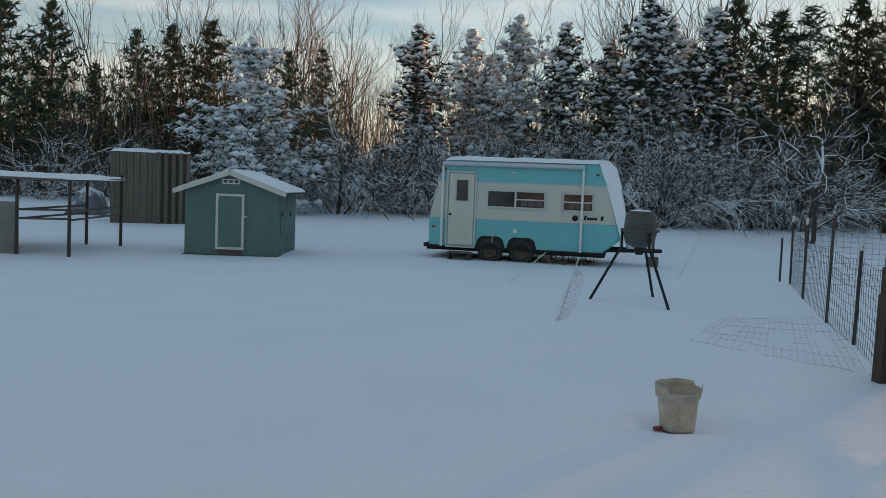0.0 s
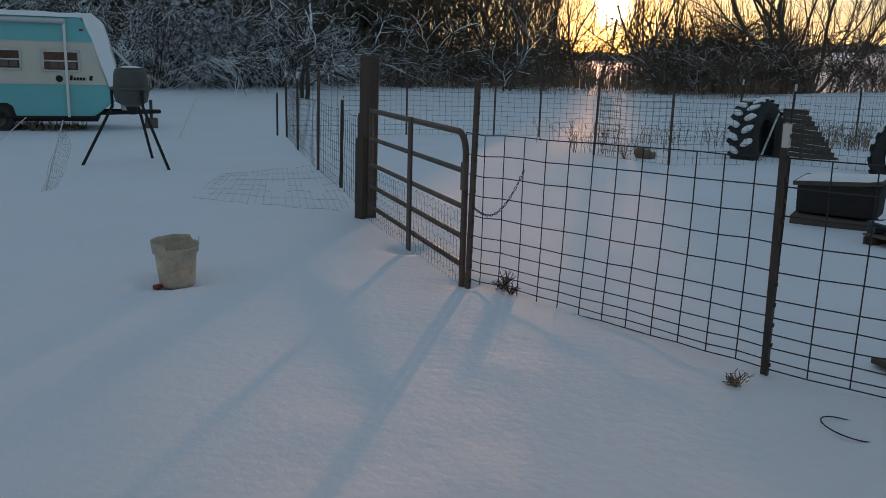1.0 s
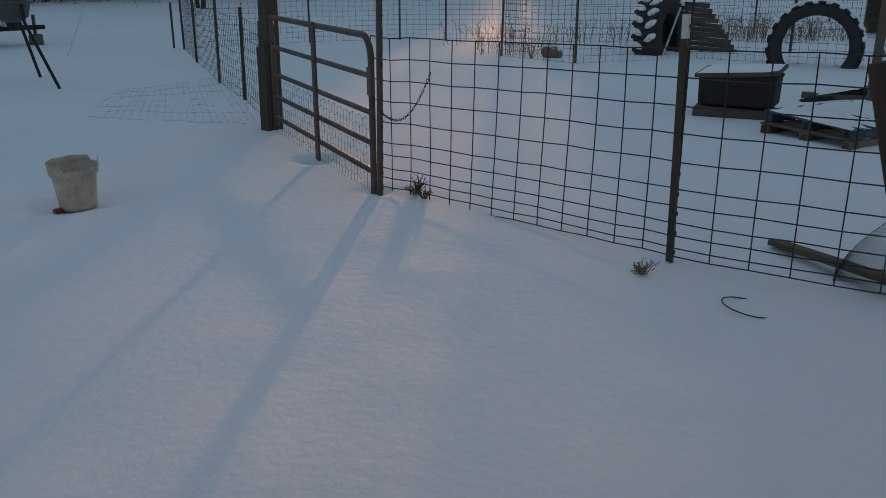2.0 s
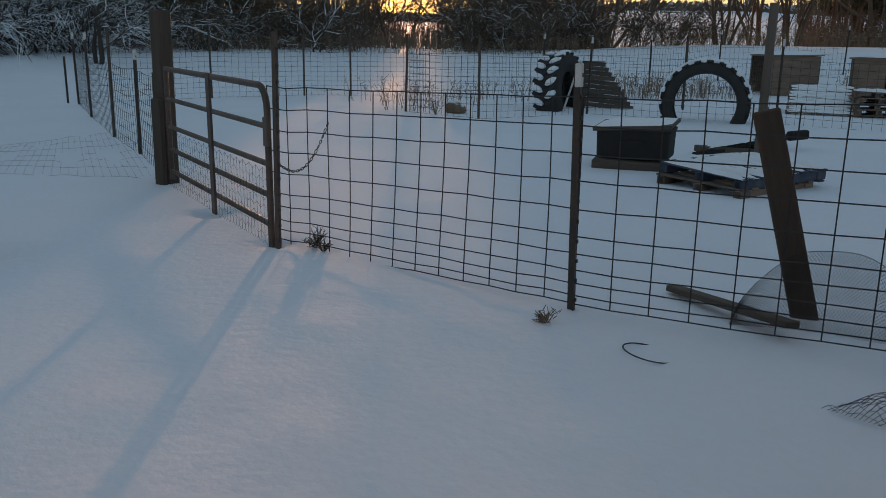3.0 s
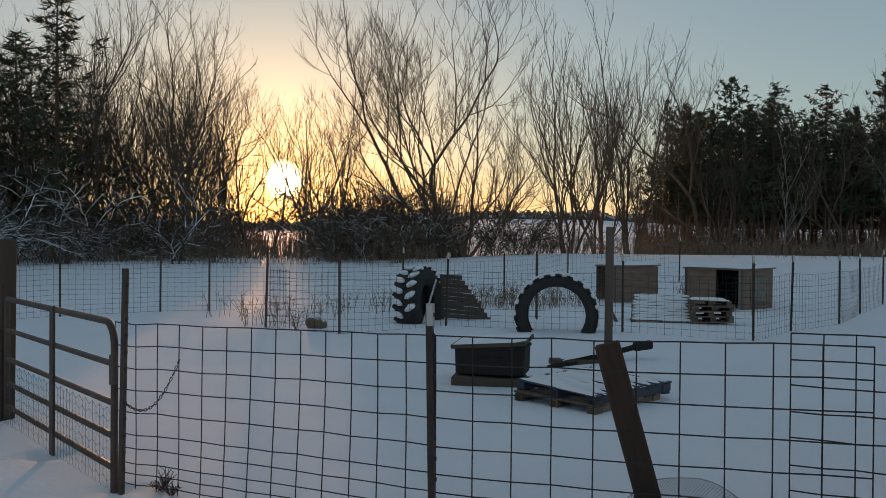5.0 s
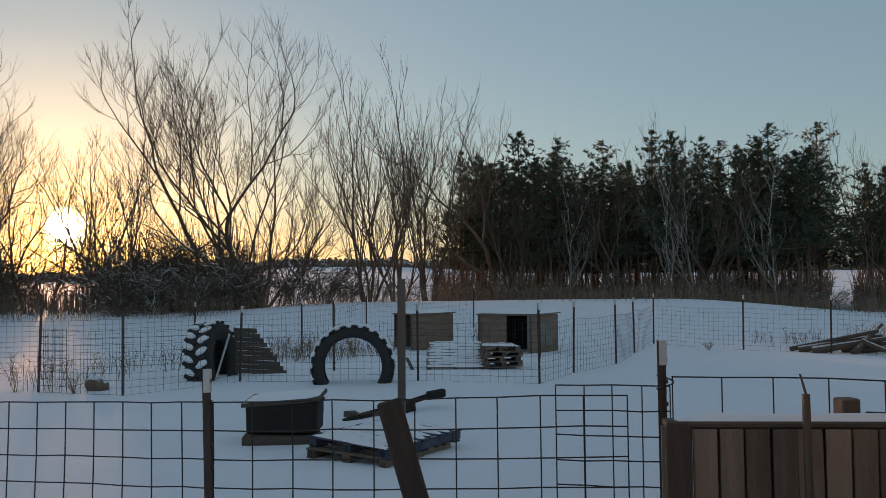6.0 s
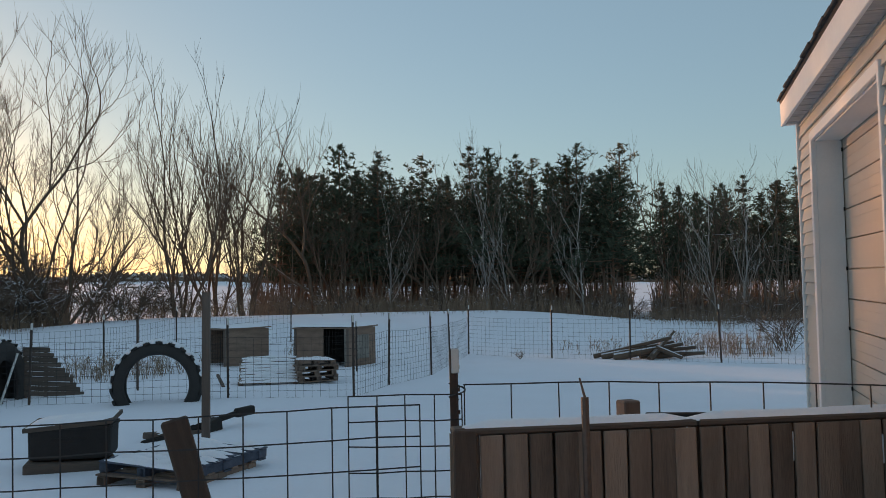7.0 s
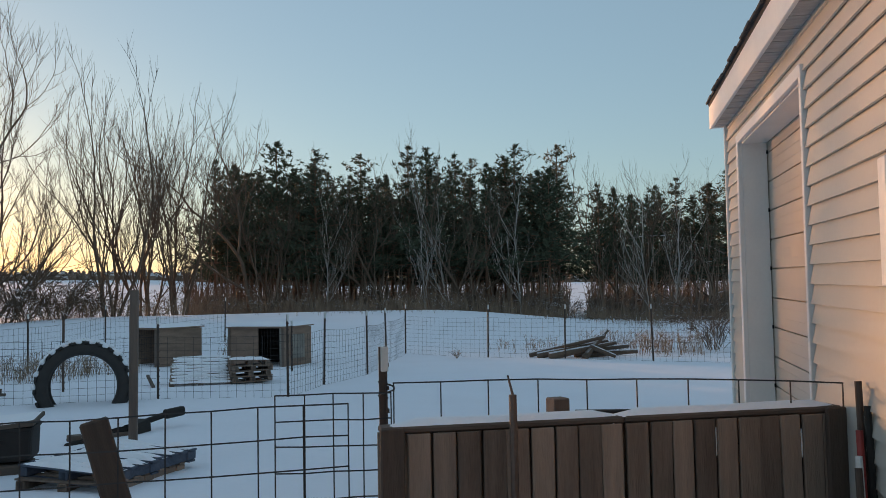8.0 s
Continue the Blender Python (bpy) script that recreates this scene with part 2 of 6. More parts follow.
def polytube(verts, faces, pts, radii, k):
    """Adds a tube round the line pts to the lists."""
    base = len(verts)
    n = len(pts)
    side = Vector((0.31, 0.77, 0.2))
    for i in range(n):
        d = (pts[min(i + 1, n - 1)] - pts[max(i - 1, 0)]).normalized()
        u = d.cross(side)
        if u.length < 0.05:
            u = d.cross(Vector((1, 0, 0)))
        u.normalize()
        w = d.cross(u)
        for j in range(k):
            a = 2 * math.pi * j / k
            verts.append(pts[i] + (u * math.cos(a) + w * math.sin(a)) * radii[i])
    for i in range(n - 1):
        for j in range(k):
            j2 = (j + 1) % k
            faces.append((base + i * k + j, base + i * k + j2, base + (i + 1) * k + j2, base + (i + 1) * k + j))


def snow_slab(name, parent, x0, x1, y0, y1, z, thick, seed, shear=0.0, label=""):
    """A soft, uneven cap of snow over a rectangle; shear lets it follow a sloping top along x."""
    bm = bmesh.new()
    nx, ny = max(4, int((x1 - x0) / 0.12)), max(4, int((y1 - y0) / 0.12))
    nx, ny = min(nx, 48), min(ny, 48)
    grid = []
    for i in range(nx + 1):
        row = []
        for j in range(ny + 1):
            u, v = i / nx, j / ny
            e = min(u, 1 - u) * (x1 - x0), min(v, 1 - v) * (y1 - y0)
            rise = min(1.0, (min(e) / (thick * 1.6)) ** 0.5 if min(e) > 0 else 0.0)
            w = noise.noise(Vector((u * (x1 - x0) * 2.2 + seed, v * (y1 - y0) * 2.2, seed)))
            x = x0 + u * (x1 - x0)
            row.append(bm.verts.new((x, y0 + v * (y1 - y0), z + shear * u + thick * rise * (0.85 + 0.35 * w))))
        grid.append(row)
    for i in range(nx):
        for j in range(ny):
            bm.faces.new((grid[i][j], grid[i + 1][j], grid[i + 1][j + 1], grid[i][j + 1]))
    return part(name, bm, SNOW_CAP, parent, label, smooth=True)


# ---- ground ----
def smooth_step(a, b, v):
    t = max(0.0, min(1.0, (v - a) / (b - a)))
    return t * t * (3 - 2 * t)


PITS = [(1.66, 6.14, 0.20, 0.055), (1.95, 6.15, 0.20, 0.05), (2.22, 6.18, 0.20, 0.035)]
DENTS = [ (-0.93, 12.29, 0.5, 0.06), (3.81, 6.3, 0.15, 0.07), (-5.0, 4.2, 0.7, 0.04), (3.6, 5.08, 0.14, 0.03)]


def ground_z(x, y):
    d = math.hypot(x, y)
    b = math.degrees(math.atan2(x, y))
    z = 0.5 * smooth_step(22, 46, d) * (1 - 0.85 * smooth_step(82, 98, b))
    east = smooth_step(48, 62, b) * (1 - smooth_step(82, 99, b))
    z += east * (0.55 * smooth_step(23, 38, d) - 0.75 * smooth_step(42, 58, d))
    hill = 0.016 + 0.020 * smooth_step(49, 57, b) * (1 - smooth_step(62, 76, b)) + 0.006 * smooth_step(64, 76, b)
    z += hill * max(0.0, min(d, 420) - 95)
    amp = min(1.0, d / 12)
    z += 0.035 * amp * noise.noise(Vector((x * 0.16, y * 0.16, 2.0))) + 0.012 * noise.noise(Vector((x * 0.7, y * 0.7, 5.0)))
    if d < 16:
        for px, py, r, dep in DENTS:
            q = math.hypot(x - px, y - py) / r
            if q < 2:
                z -= dep * math.exp(-2.2 * q * q)
        for px, py, r, dep in PITS:
            q = math.hypot(x - px, y - py) / r
            if q < 2:
                z -= dep * math.exp(-1.2 * q ** 4)
        z += 0.006 * noise.noise(Vector((x * 2.3, y * 2.3, 9.0)))
    return z


def build_ground():
    verts, faces = [(0.3, 0.0, ground_z(0.3, 0.0))], []
    seg, radii = 380, []
    r = 0.4
    while r < 4000:
        radii.append(r)
        r *= 1.014 if 2.5 < r < 13 else 1.03
    for r in radii:
        for k in range(seg):
            a = 2 * math.pi * k / seg
            x, y = 0.3 + r * math.cos(a), r * math.sin(a)
            verts.append((x, y, ground_z(x, y)))
    for k in range(seg):
        faces.append((0, 1 + k, 1 + (k + 1) % seg))
    for i in range(len(radii) - 1):
        a, b = 1 + i * seg, 1 + (i + 1) * seg
        for k in range(seg):
            k2 = (k + 1) % seg
            faces.append((a + k, b + k, b + k2, a + k2))
    return tagged(raw("ground", verts, faces, SNOW, smooth=True), "smooth untrodden snow over a gently rising field", "snow", kind="structure")


build_ground()


def place(bearing, dist):
    a = radians(bearing)
    x, y = dist * math.sin(a), dist * math.cos(a)
    return x, y, ground_z(x, y)


# ---- trees ----
def bend(d, amount, rnd):
    v = Vector((rnd.uniform(-1, 1), rnd.uniform(-1, 1), rnd.uniform(-1, 1)))
    return (d + v * amount).normalized()


def bare_tree(seed, height, stems=1, ways=(), wide=0.8, up=0.05, wave=0.14, thick=1.0, first=0.165, twigs=2, bark=None, tip=0.0065, broom=0.25, extra=0.55):
    """A leafless tree: stems that fork again and again into limbs, branches and upright twigs."""
    rnd = random.Random(seed)
    trunk, crown = ([], []), ([], [])

    def twig(p, d, length):
        d = (d + Vector((rnd.uniform(-0.7, 0.7), rnd.uniform(-0.7, 0.7), rnd.uniform(0.0, 0.5) + broom))).normalized()
        mid = p + d * length * 0.5
        polytube(*crown, [p, mid, mid + (d + Vector((0, 0, broom))).normalized() * length * 0.5], [tip, tip * 0.85, tip * 0.5], 3)

    def grow(p, d, r, r0, reach, depth):
        rel = r / r0
        length = reach * first * rel ** 0.5 * rnd.uniform(0.75, 1.3)
        n = 5 if rel > 0.5 else 3
        pts, radii = [p.copy()], [r]
        for i in range(n):
            shake = Vector((rnd.uniform(-1, 1), rnd.uniform(-1, 1), rnd.uniform(-0.6, 0.6)))
            d = (d + shake * wave + Vector((0, 0, up * (0.4 if rel > 0.6 else 1.0)))).normalized()
            p = p + d * (length / n)
            pts.append(p.copy())
            radii.append(r * (1 - 0.16 * (i + 1) / n))
        polytube(*(trunk if rel > 0.72 else crown), pts, radii, 8 if rel > 0.5 else 5 if r > 0.03 else 3)
        if r < tip * 1.9 or depth > 12:
            for k in range(twigs):
                twig(pts[rnd.randint(1, n)], d, reach * 0.075 * rnd.uniform(0.6, 1.3))
            return
        if r < 0.045 and rnd.random() < 0.8:
            twig(pts[rnd.randint(1, n)], d, reach * 0.07 * rnd.uniform(0.6, 1.3))
        side = d.orthogonal().normalized()
        a = rnd.uniform(0, 6.283)
        side = side * math.cos(a) + d.cross(side) * math.sin(a)
        lead = rnd.uniform(0.74, 0.86)
        off = rnd.uniform(0.44, 0.66)
        grow(p, (d + side * wide * rnd.uniform(0.15, 0.4)).normalized(), r * lead, r0, reach, depth + 1)
        grow(p, (d - side * wide * rnd.uniform(0.7, 1.35)).normalized(), r * off, r0, reach, depth + 1)
        if rel > 0.3 and rnd.random() < extra:
            q = pts[rnd.randint(2, n - 1)] if n > 3 else pts[1]
            side = side.cross(d)
            grow(q, (d + side * rnd.choice((-1, 1)) * wide * rnd.uniform(0.8, 1.4)).normalized(), r * 0.42, r0, reach, depth + 2)

    for s in range(stems):
        a = 2 * math.pi * (s + rnd.random() * 0.5) / stems
        tilt = 0.05 if stems == 1 else rnd.uniform(0.10, 0.32)
        d, size = Vector((math.cos(a) * tilt, math.sin(a) * tilt, 1)), rnd.uniform(0.8, 1.0)
        foot = Vector((math.cos(a), math.sin(a), 0)) * (0.0 if stems == 1 else 0.06 * stems)
        if ways:
            d, size = Vector((ways[s][0], ways[s][1], 1)), ways[s][2]
        r = height * size * 0.0115 * thick * (1 if stems < 3 else 0.78)
        grow(foot - Vector((0, 0, 0.3)), d.normalized(), r, r, height * size, 0)
    ob = thing("bare_tree", pose(0, 0, -100), "leafless deciduous tree with fine dark twigs", "tree")
    raw("trunk", *trunk, bark or BARK, ob, smooth=True)
    raw("crown", *crown, bark or BARK, ob)
    return ob


def pine_tree(seed, height, base=0.35, width=0.2, whorls=17, needles=None, snow=0.0, droop=-0.1, bushy=1.0, uneven=0, load=1.0, name="pine_tree", label="tall dark pine with a reddish bare lower trunk"):
    """A conifer: a straight trunk, whorls of branches and tufts of needle blades along them."""
    rnd = random.Random(seed)
    trunk, wood, green, caps = ([], []), ([], []), ([], []), ([], [])
    polytube(*trunk, [Vector((0, 0, -0.3)), Vector((0.05, 0.03, height * 0.35)), Vector((rnd.uniform(-0.1, 0.1), 0, height * 0.7)), Vector((0, 0, height))], [height * 0.012, height * 0.0095, height * 0.006, 0.015], 7)
    # dead lower branches
    for k in range(30 if uneven else 14):
        z, a = rnd.uniform(0.08, max(base, 0.2)) * height, rnd.uniform(0, 6.28)
        q = Vector((0, 0, z))
        polytube(*trunk, [q, q + Vector((math.cos(a), math.sin(a), rnd.uniform(-0.2, 0.25))) * rnd.uniform(0.4, 1.7)], [0.02, 0.008], 3)
    for w in range(whorls):
        f = w / (whorls - 1)
        z = height * (base + (0.985 - base) * f)
        reach = height * width * (1 - f) ** 0.75 * rnd.uniform(0.55, 1.2) + (0.16 if uneven else 0.22)
        count = rnd.choice((4, 5, 6)) + (2 if bushy > 1.3 else 0)
        turn = rnd.uniform(0, 6.28)
        for b in range(count):
            a = turn + 6.28 * b / count + rnd.uniform(-0.3, 0.3)
            length = reach * (rnd.choice((0.35, 0.7, 1.0, 1.35)) if uneven else rnd.uniform(0.55, 1.15))
            slope = droop + 0.55 * f + rnd.uniform(-0.12, 0.16)
            p, d = Vector((0, 0, z + rnd.uniform(-0.2, 0.2))), Vector((math.cos(a), math.sin(a), slope)).normalized()
            pts = [p]
            for i in range(3):
                d = (d + Vector((rnd.uniform(-0.15, 0.15), rnd.uniform(-0.15, 0.15), 0.10))).normalized()
                pts.append(pts[-1] + d * length / 3)
            polytube(*wood, pts, [0.03 * (1 - f) + 0.012, 0.02 * (1 - f) + 0.01, 0.012, 0.006], 3)
            tufts = int(((2 if uneven else 3) + length * 3.2) * bushy)
            for t in range(tufts):
                g = (0.22 + 0.78 * (t + rnd.random()) / tufts) * 2.999
                i = int(g)
                q = pts[i].lerp(pts[i + 1], g - i) + Vector((rnd.uniform(-1, 1), rnd.uniform(-1, 1), rnd.uniform(-0.5, 0.7))) * (0.08 + 0.13 * length if uneven else 0.10 + 0.10 * length)
                for s in range(7):
                    v = Vector((rnd.gauss(0, 1), rnd.gauss(0, 1), rnd.gauss(0.35, 0.8))).normalized() * rnd.uniform(0.18, 0.46) * (1.1 - 0.4 * f if uneven else 1)
                    sw = v.orthogonal().normalized() * rnd.uniform(0.025, 0.06)
                    n = len(green[0])
                    green[0].extend((q - sw, q + sw, q + v))
                    green[1].append((n, n + 1, n + 2))
                if snow and rnd.random() < snow:
                    n = len(caps[0])
                    rx, rz = rnd.uniform(0.10, 0.24) * load, rnd.uniform(0.05, 0.12) * load
                    c = q + Vector((0, 0, 0.10))
                    ang = rnd.uniform(0, 6.28)
                    for s in range(6):
                        e = ang + 6.28 * s / 6
                        k = rnd.uniform(0.6, 1.2)
                        caps[0].append(c + Vector((math.cos(e) * rx * k, math.sin(e) * rx * k, rnd.uniform(-0.05, 0.01))))
                    caps[0].append(c + Vector((0, 0, rz)))
                    caps[0].append(c - Vector((0, 0, rz * 0.6)))
                    for s in range(6):
                        caps[1].append((n + s, n + (s + 1) % 6, n + 6))
                        caps[1].append((n + (s + 1) % 6, n + s, n + 7))
    ob = thing(name, pose(0, 0, -100), label, "tree")
    raw("trunk", *trunk, BARK_PINE, ob, smooth=True)
    tagged(raw("bough", *wood, BARK_PINE, ob), kind="stuff")
    raw("crown", *green, needles or NEEDLE, ob)
    if snow:
        tagged(raw("snow_load", *caps, SNOW_CAP, ob, smooth=True), kind="stuff")
    return ob


def shrub(seed, height, stems=22, spread=0.8, label="snow-laden leafless shrub with arching twigs", material=None, name="snowy_shrub", twigs=6):
    """A thicket of arching stems with side twigs that carry snow."""
    rnd = random.Random(seed)
    verts, faces, fine = [], [], ([], [])
    for s in range(stems):
        a = rnd.uniform(0, 6.28)
        d = Vector((math.cos(a) * spread * rnd.uniform(0.2, 1), math.sin(a) * spread * rnd.uniform(0.2, 1), 1)).normalized()
        p = Vector((math.cos(a), math.sin(a), 0)) * rnd.uniform(0, 0.5) * height * 0.25 - Vector((0, 0, 0.2))
        length = height * rnd.uniform(0.6, 1.15)
        pts = [p]
        for i in range(5):
            d = (bend(d, 0.26, rnd) + Vector((d.x, d.y, -0.25)) * 0.16 * i / 2).normalized()
            pts.append(pts[-1] + d * length / 5)
        r = height * 0.0055
        polytube(verts, faces, pts, [r, r * 0.85, r * 0.7, r * 0.5, r * 0.35, 0.006], 4)
        for c in range(twigs):
            g = rnd.uniform(0.8, 4.9)
            i = int(g)
            q = pts[i].lerp(pts[i + 1], g - i)
            b = bend((pts[i + 1] - pts[i]).normalized(), 0.75, rnd)
            line = [q]
            L = length * rnd.uniform(0.18, 0.42)
            for k in range(3):
                b = (bend(b, 0.22, rnd) - Vector((0, 0, 0.05))).normalized()
                line.append(line[-1] + b * L / 3)
            polytube(*fine, line, [0.016, 0.015, 0.012, 0.008], 3)
            for t in range(3):
                g2 = rnd.uniform(0.4, 2.95)
                i2 = int(g2)
                q2 = line[i2].lerp(line[i2 + 1], g2 - i2)
                b2 = bend(b, 0.8, rnd)
                polytube(*fine, [q2, q2 + b2 * L * 0.22, q2 + (b2 + Vector((0, 0, -0.2))) * L * 0.42], [0.013, 0.012, 0.007], 3)
    ob = thing(name, pose(0, 0, -100), label, "shrub")
    tagged(raw("stem_mass", verts, faces, material or TWIG_SNOW, ob), kind="stuff")
    tagged(raw("twig_spray", *fine, material or TWIG_SNOW, ob), kind="stuff")
    return ob


def plant(kind, bearing, dist, turn, size=1.0, group="", label=""):
    x, y, z = place(bearing, dist)
    ob = copy_thing(kind, pose(x, y, z, 0, 0, turn) @ Matrix.Scale(size, 4))
    return tagged(ob, label=label, group=group)


def drop_models(kinds):
    for k in kinds:
        for o in (*k.children_recursive, k):
            bpy.data.objects.remove(o)


def build_trees():
    rnd = random.Random(11)
    tall = [bare_tree(1, 13.6, 1, wide=0.70, tip=0.006), bare_tree(2, 14.2, 3, wide=0.55, up=0.06, tip=0.0072), bare_tree(3, 14.2, 1, wide=0.80, up=0.06, wave=0.17, tip=0.0064), bare_tree(4, 13.8, 3, wide=0.52, up=0.06, tip=0.0072), bare_tree(5, 13.2, 2, wide=0.62, up=0.06, tip=0.0066)]
    bushy_tree = [bare_tree(7, 7, 3, wide=1.1, up=0.02, wave=0.20, bark=TWIG_SNOW, tip=0.008, broom=0.0, twigs=3), bare_tree(8, 9, 2, wide=1.2, up=0.01, wave=0.22, bark=TWIG_SNOW, tip=0.009, broom=0.0, twigs=3)]
    willow = bare_tree(21, 14.6, 5, ways=((-1.0, 0.1, 1.0), (-0.55, -0.15, 1.05), (-0.25, 0.25, 0.95), (0.45, -0.1, 0.70), (1.0, 0.1, 0.60)), wide=0.70, up=0.07, wave=0.11, thick=1.55, first=0.20, twigs=5, tip=0.008, extra=0.12)
    arched = bare_tree(22, 9.5, 3, ways=((0.5, 0.1, 1.0), (0.75, -0.2, 0.85), (0.15, 0.2, 0.7)), wide=0.8, up=0.05, wave=0.17, thick=1.1, tip=0.006)
    clump = bare_tree(23, 13.0, 5, wide=0.50, up=0.075, wave=0.10, thick=0.85, tip=0.0075)
    birch = bare_tree(24, 8.6, 1, wide=0.5, up=0.05, wave=0.10, thick=0.62, bark=BIRCH)
    slim = bare_tree(25, 9.6, 1, wide=0.45, up=0.06, wave=0.12, thick=0.8, tip=0.006)
    tagged(birch, "slender pale-barked leafless birch before the pines")
    pines = [pine_tree(31, 10.6, 0.33, 0.30, 14, bushy=1.35, uneven=1), pine_tree(32, 11.6, 0.26, 0.30, 15, bushy=1.35, uneven=1), pine_tree(33, 9.8, 0.38, 0.32, 12, bushy=1.35, uneven=1), pine_tree(34, 11.0, 0.30, 0.27, 13, bushy=1.3, uneven=1)]
    full = [pine_tree(41, 9.6, 0.06, 0.38, 17, bushy=1.25, label="dark full-branched pine at the wood's edge"), pine_tree(42, 8.8, 0.05, 0.42, 16, bushy=1.25, label="dark full-branched pine at the wood's edge")]
    white = [pine_tree(51, 9, 0.05, 0.40, 17, NEEDLE_SNOW, 0.40, bushy=1.7, uneven=1, load=1.4, name="snowy_pine", label="pine with snow lying on its boughs"), pine_tree(52, 9.6, 0.08, 0.36, 18, NEEDLE_SNOW, 0.34, bushy=1.7, uneven=1, load=1.4, name="snowy_pine", label="pine with snow lying on its boughs")]
    spruce = pine_tree(61, 8.2, 0.03, 0.50, 17, NEEDLE_SNOW, 0.55, droop=-0.20, bushy=2.3, uneven=1, load=1.45, name="snowy_spruce", label="broad spruce heavily laden with snow behind the shed")
    shrubs = [shrub(71, 4.4, 28, 1.5, twigs=7), shrub(72, 3.6, 26, 1.8, twigs=7), shrub(73, 5.2, 26, 1.3, twigs=7)]
    brown = [shrub(81, 2.8, 20, 0.7, "leafless brown shrub at the wood's edge", BARK, "brown_shrub"), shrub(82, 2.2, 18, 0.9, "leafless brown shrub at the wood's edge", BARK, "brown_shrub")]
    for t in bushy_tree:
        tagged(t, "small leafless tree with snow along its boughs")
    tagged(willow, "large spreading leafless tree with leaning stems"), tagged(arched, "leafless tree with arching limbs beside the large one"), tagged(clump, "clump of slender leafless stems on the rise")
    kinds = [*tall, *bushy_tree, willow, arched, clump, birch, slim, *pines, *full, *white, spruce, *shrubs, *brown]
    turn = lambda: rnd.uniform(0, 360)

    plant(spruce, -12.6, 37, 20, 0.86)
    # dark pines and bare trees behind the sheds
    for b in (-32, -29.5, -27.2, -24.6, -22.2, -19.8, -17.6, -15.4, -10.6, -8.2):
        plant(rnd.choice(full), b + rnd.uniform(-0.6, 0.6), rnd.uniform(46, 54), turn(), rnd.uniform(0.75, 1.12), "pines behind the yard")
    for b in (-30.5, -26, -21, -18, -14.5, -12, -9.5, -6.5, -4.5, 0.5, 5, 9, 12, 15.5, 18.5, 21):
        plant(rnd.choice(tall), b + rnd.uniform(-0.7, 0.7), rnd.uniform(53, 62), turn(), rnd.uniform(0.85, 1.15), "bare trees behind the yard")
    for b in (-1.6, 1.2, 3.2, 4.8, 8.2, 10.6, 12.6, 14.6, 16.8):
        plant(rnd.choice(white), b + rnd.uniform(-0.5, 0.5), rnd.uniform(44, 50), turn(), rnd.uniform(0.95, 1.3), "snowy pines behind the yard")
    for b in (18.5, 20.6, 22.8, 25.0, 27.4, 29.8):
        plant(rnd.choice(full), b + rnd.uniform(-0.4, 0.4), rnd.uniform(47, 54), turn(), rnd.uniform(1.2, 1.45), "pines behind the yard")
    for k in range(25):
        plant(rnd.choice(shrubs), -8 + 1.27 * k + rnd.uniform(-0.6, 0.6), rnd.uniform(37, 44), turn(), rnd.uniform(0.8, 1.1), "snowy shrubs along the wood")
    for b in (4.5, 8.5, 13.5, 17.5, 19.8):
        plant(rnd.choice(bushy_tree), b, rnd.uniform(37, 41), turn(), rnd.uniform(0.75, 0.95), "snowy shrubs along the wood")
    plant(bushy_tree[1], 23.4, 33, 70, 1.0, "snowy shrubs along the wood")
    for b in (-30, -27.5, -25, -22.5, -20, -17.5, 21.5, 24.5, 27, 29.5, 32):
        plant(rnd.choice(shrubs), b + rnd.uniform(-0.6, 0.6), rnd.uniform(42, 46), turn(), rnd.uniform(0.6, 0.8), "snowy shrubs along the wood")
    # bare wood in front of the low sun
    for b in (25.5, 26.8, 28, 29, 30, 31, 31.8, 33, 34.5, 35.8, 37, 38.2, 39.3):
        plant(rnd.choice(tall), b + rnd.uniform(-0.4, 0.4), rnd.uniform(45, 60), turn(), rnd.uniform(0.82, 1.05), "bare trees before the sun")
    for b, d, sz in ((41.2, 52, 1.15), (42.5, 66, 1.3), (44.4, 50, 1.05), (44.9, 60, 1.3)):
        plant(slim, b, d, turn(), sz, "bare trees before the sun")
    for b in (29, 31, 32.4, 34, 35.2, 36.4, 37.8, 38.8, 39.8, 45.8, 46.6):
        plant(rnd.choice(tall), b + rnd.uniform(-0.4, 0.4), rnd.uniform(62, 78), turn(), rnd.uniform(0.9, 1.1), "bare trees before the sun")
    for b in (29.5, 30.5, 31.8, 33, 34.2, 35.5, 36.8, 38, 39.0, 46.2, 47.2, 49.3, 51.4, 53.2, 57.3, 59.5):
        plant(rnd.choice(brown), b + rnd.uniform(-0.5, 0.5), rnd.uniform(41, 47), turn(), rnd.uniform(0.8, 1.2), "brown shrubs along the wood")
    # tall shrubs added to keep the sun off the house wall and near-left snow
    for b in (39.3, 40.1, 46.9, 47.7, 48.5, 49.3, 50.1, 50.9, 51.7, 52.5):
        plant(rnd.choice(brown), b, rnd.uniform(51, 58), turn(), rnd.uniform(1.6, 2.1), "brown shrubs along the wood")
    # single shrub added only to dim the sun on the near snow
    plant(brown[0], 42.2, 62, 15, 1.35, "brown shrubs along the wood")
    for b in (48.3, 49.2, 50.3, 51.2, 52.3, 53.4):
        plant(rnd.choice(tall), b, rnd.uniform(47, 56), turn(), rnd.uniform(0.32, 0.48), "young bare trees along the wood", "young leafless tree with fine twigs at the wood's edge")
    for b in (27.5, 31.5, 36.5):
        plant(rnd.choice(bushy_tree), b, rnd.uniform(41, 45), turn(), rnd.uniform(0.7, 0.9), "snowy shrubs along the wood")
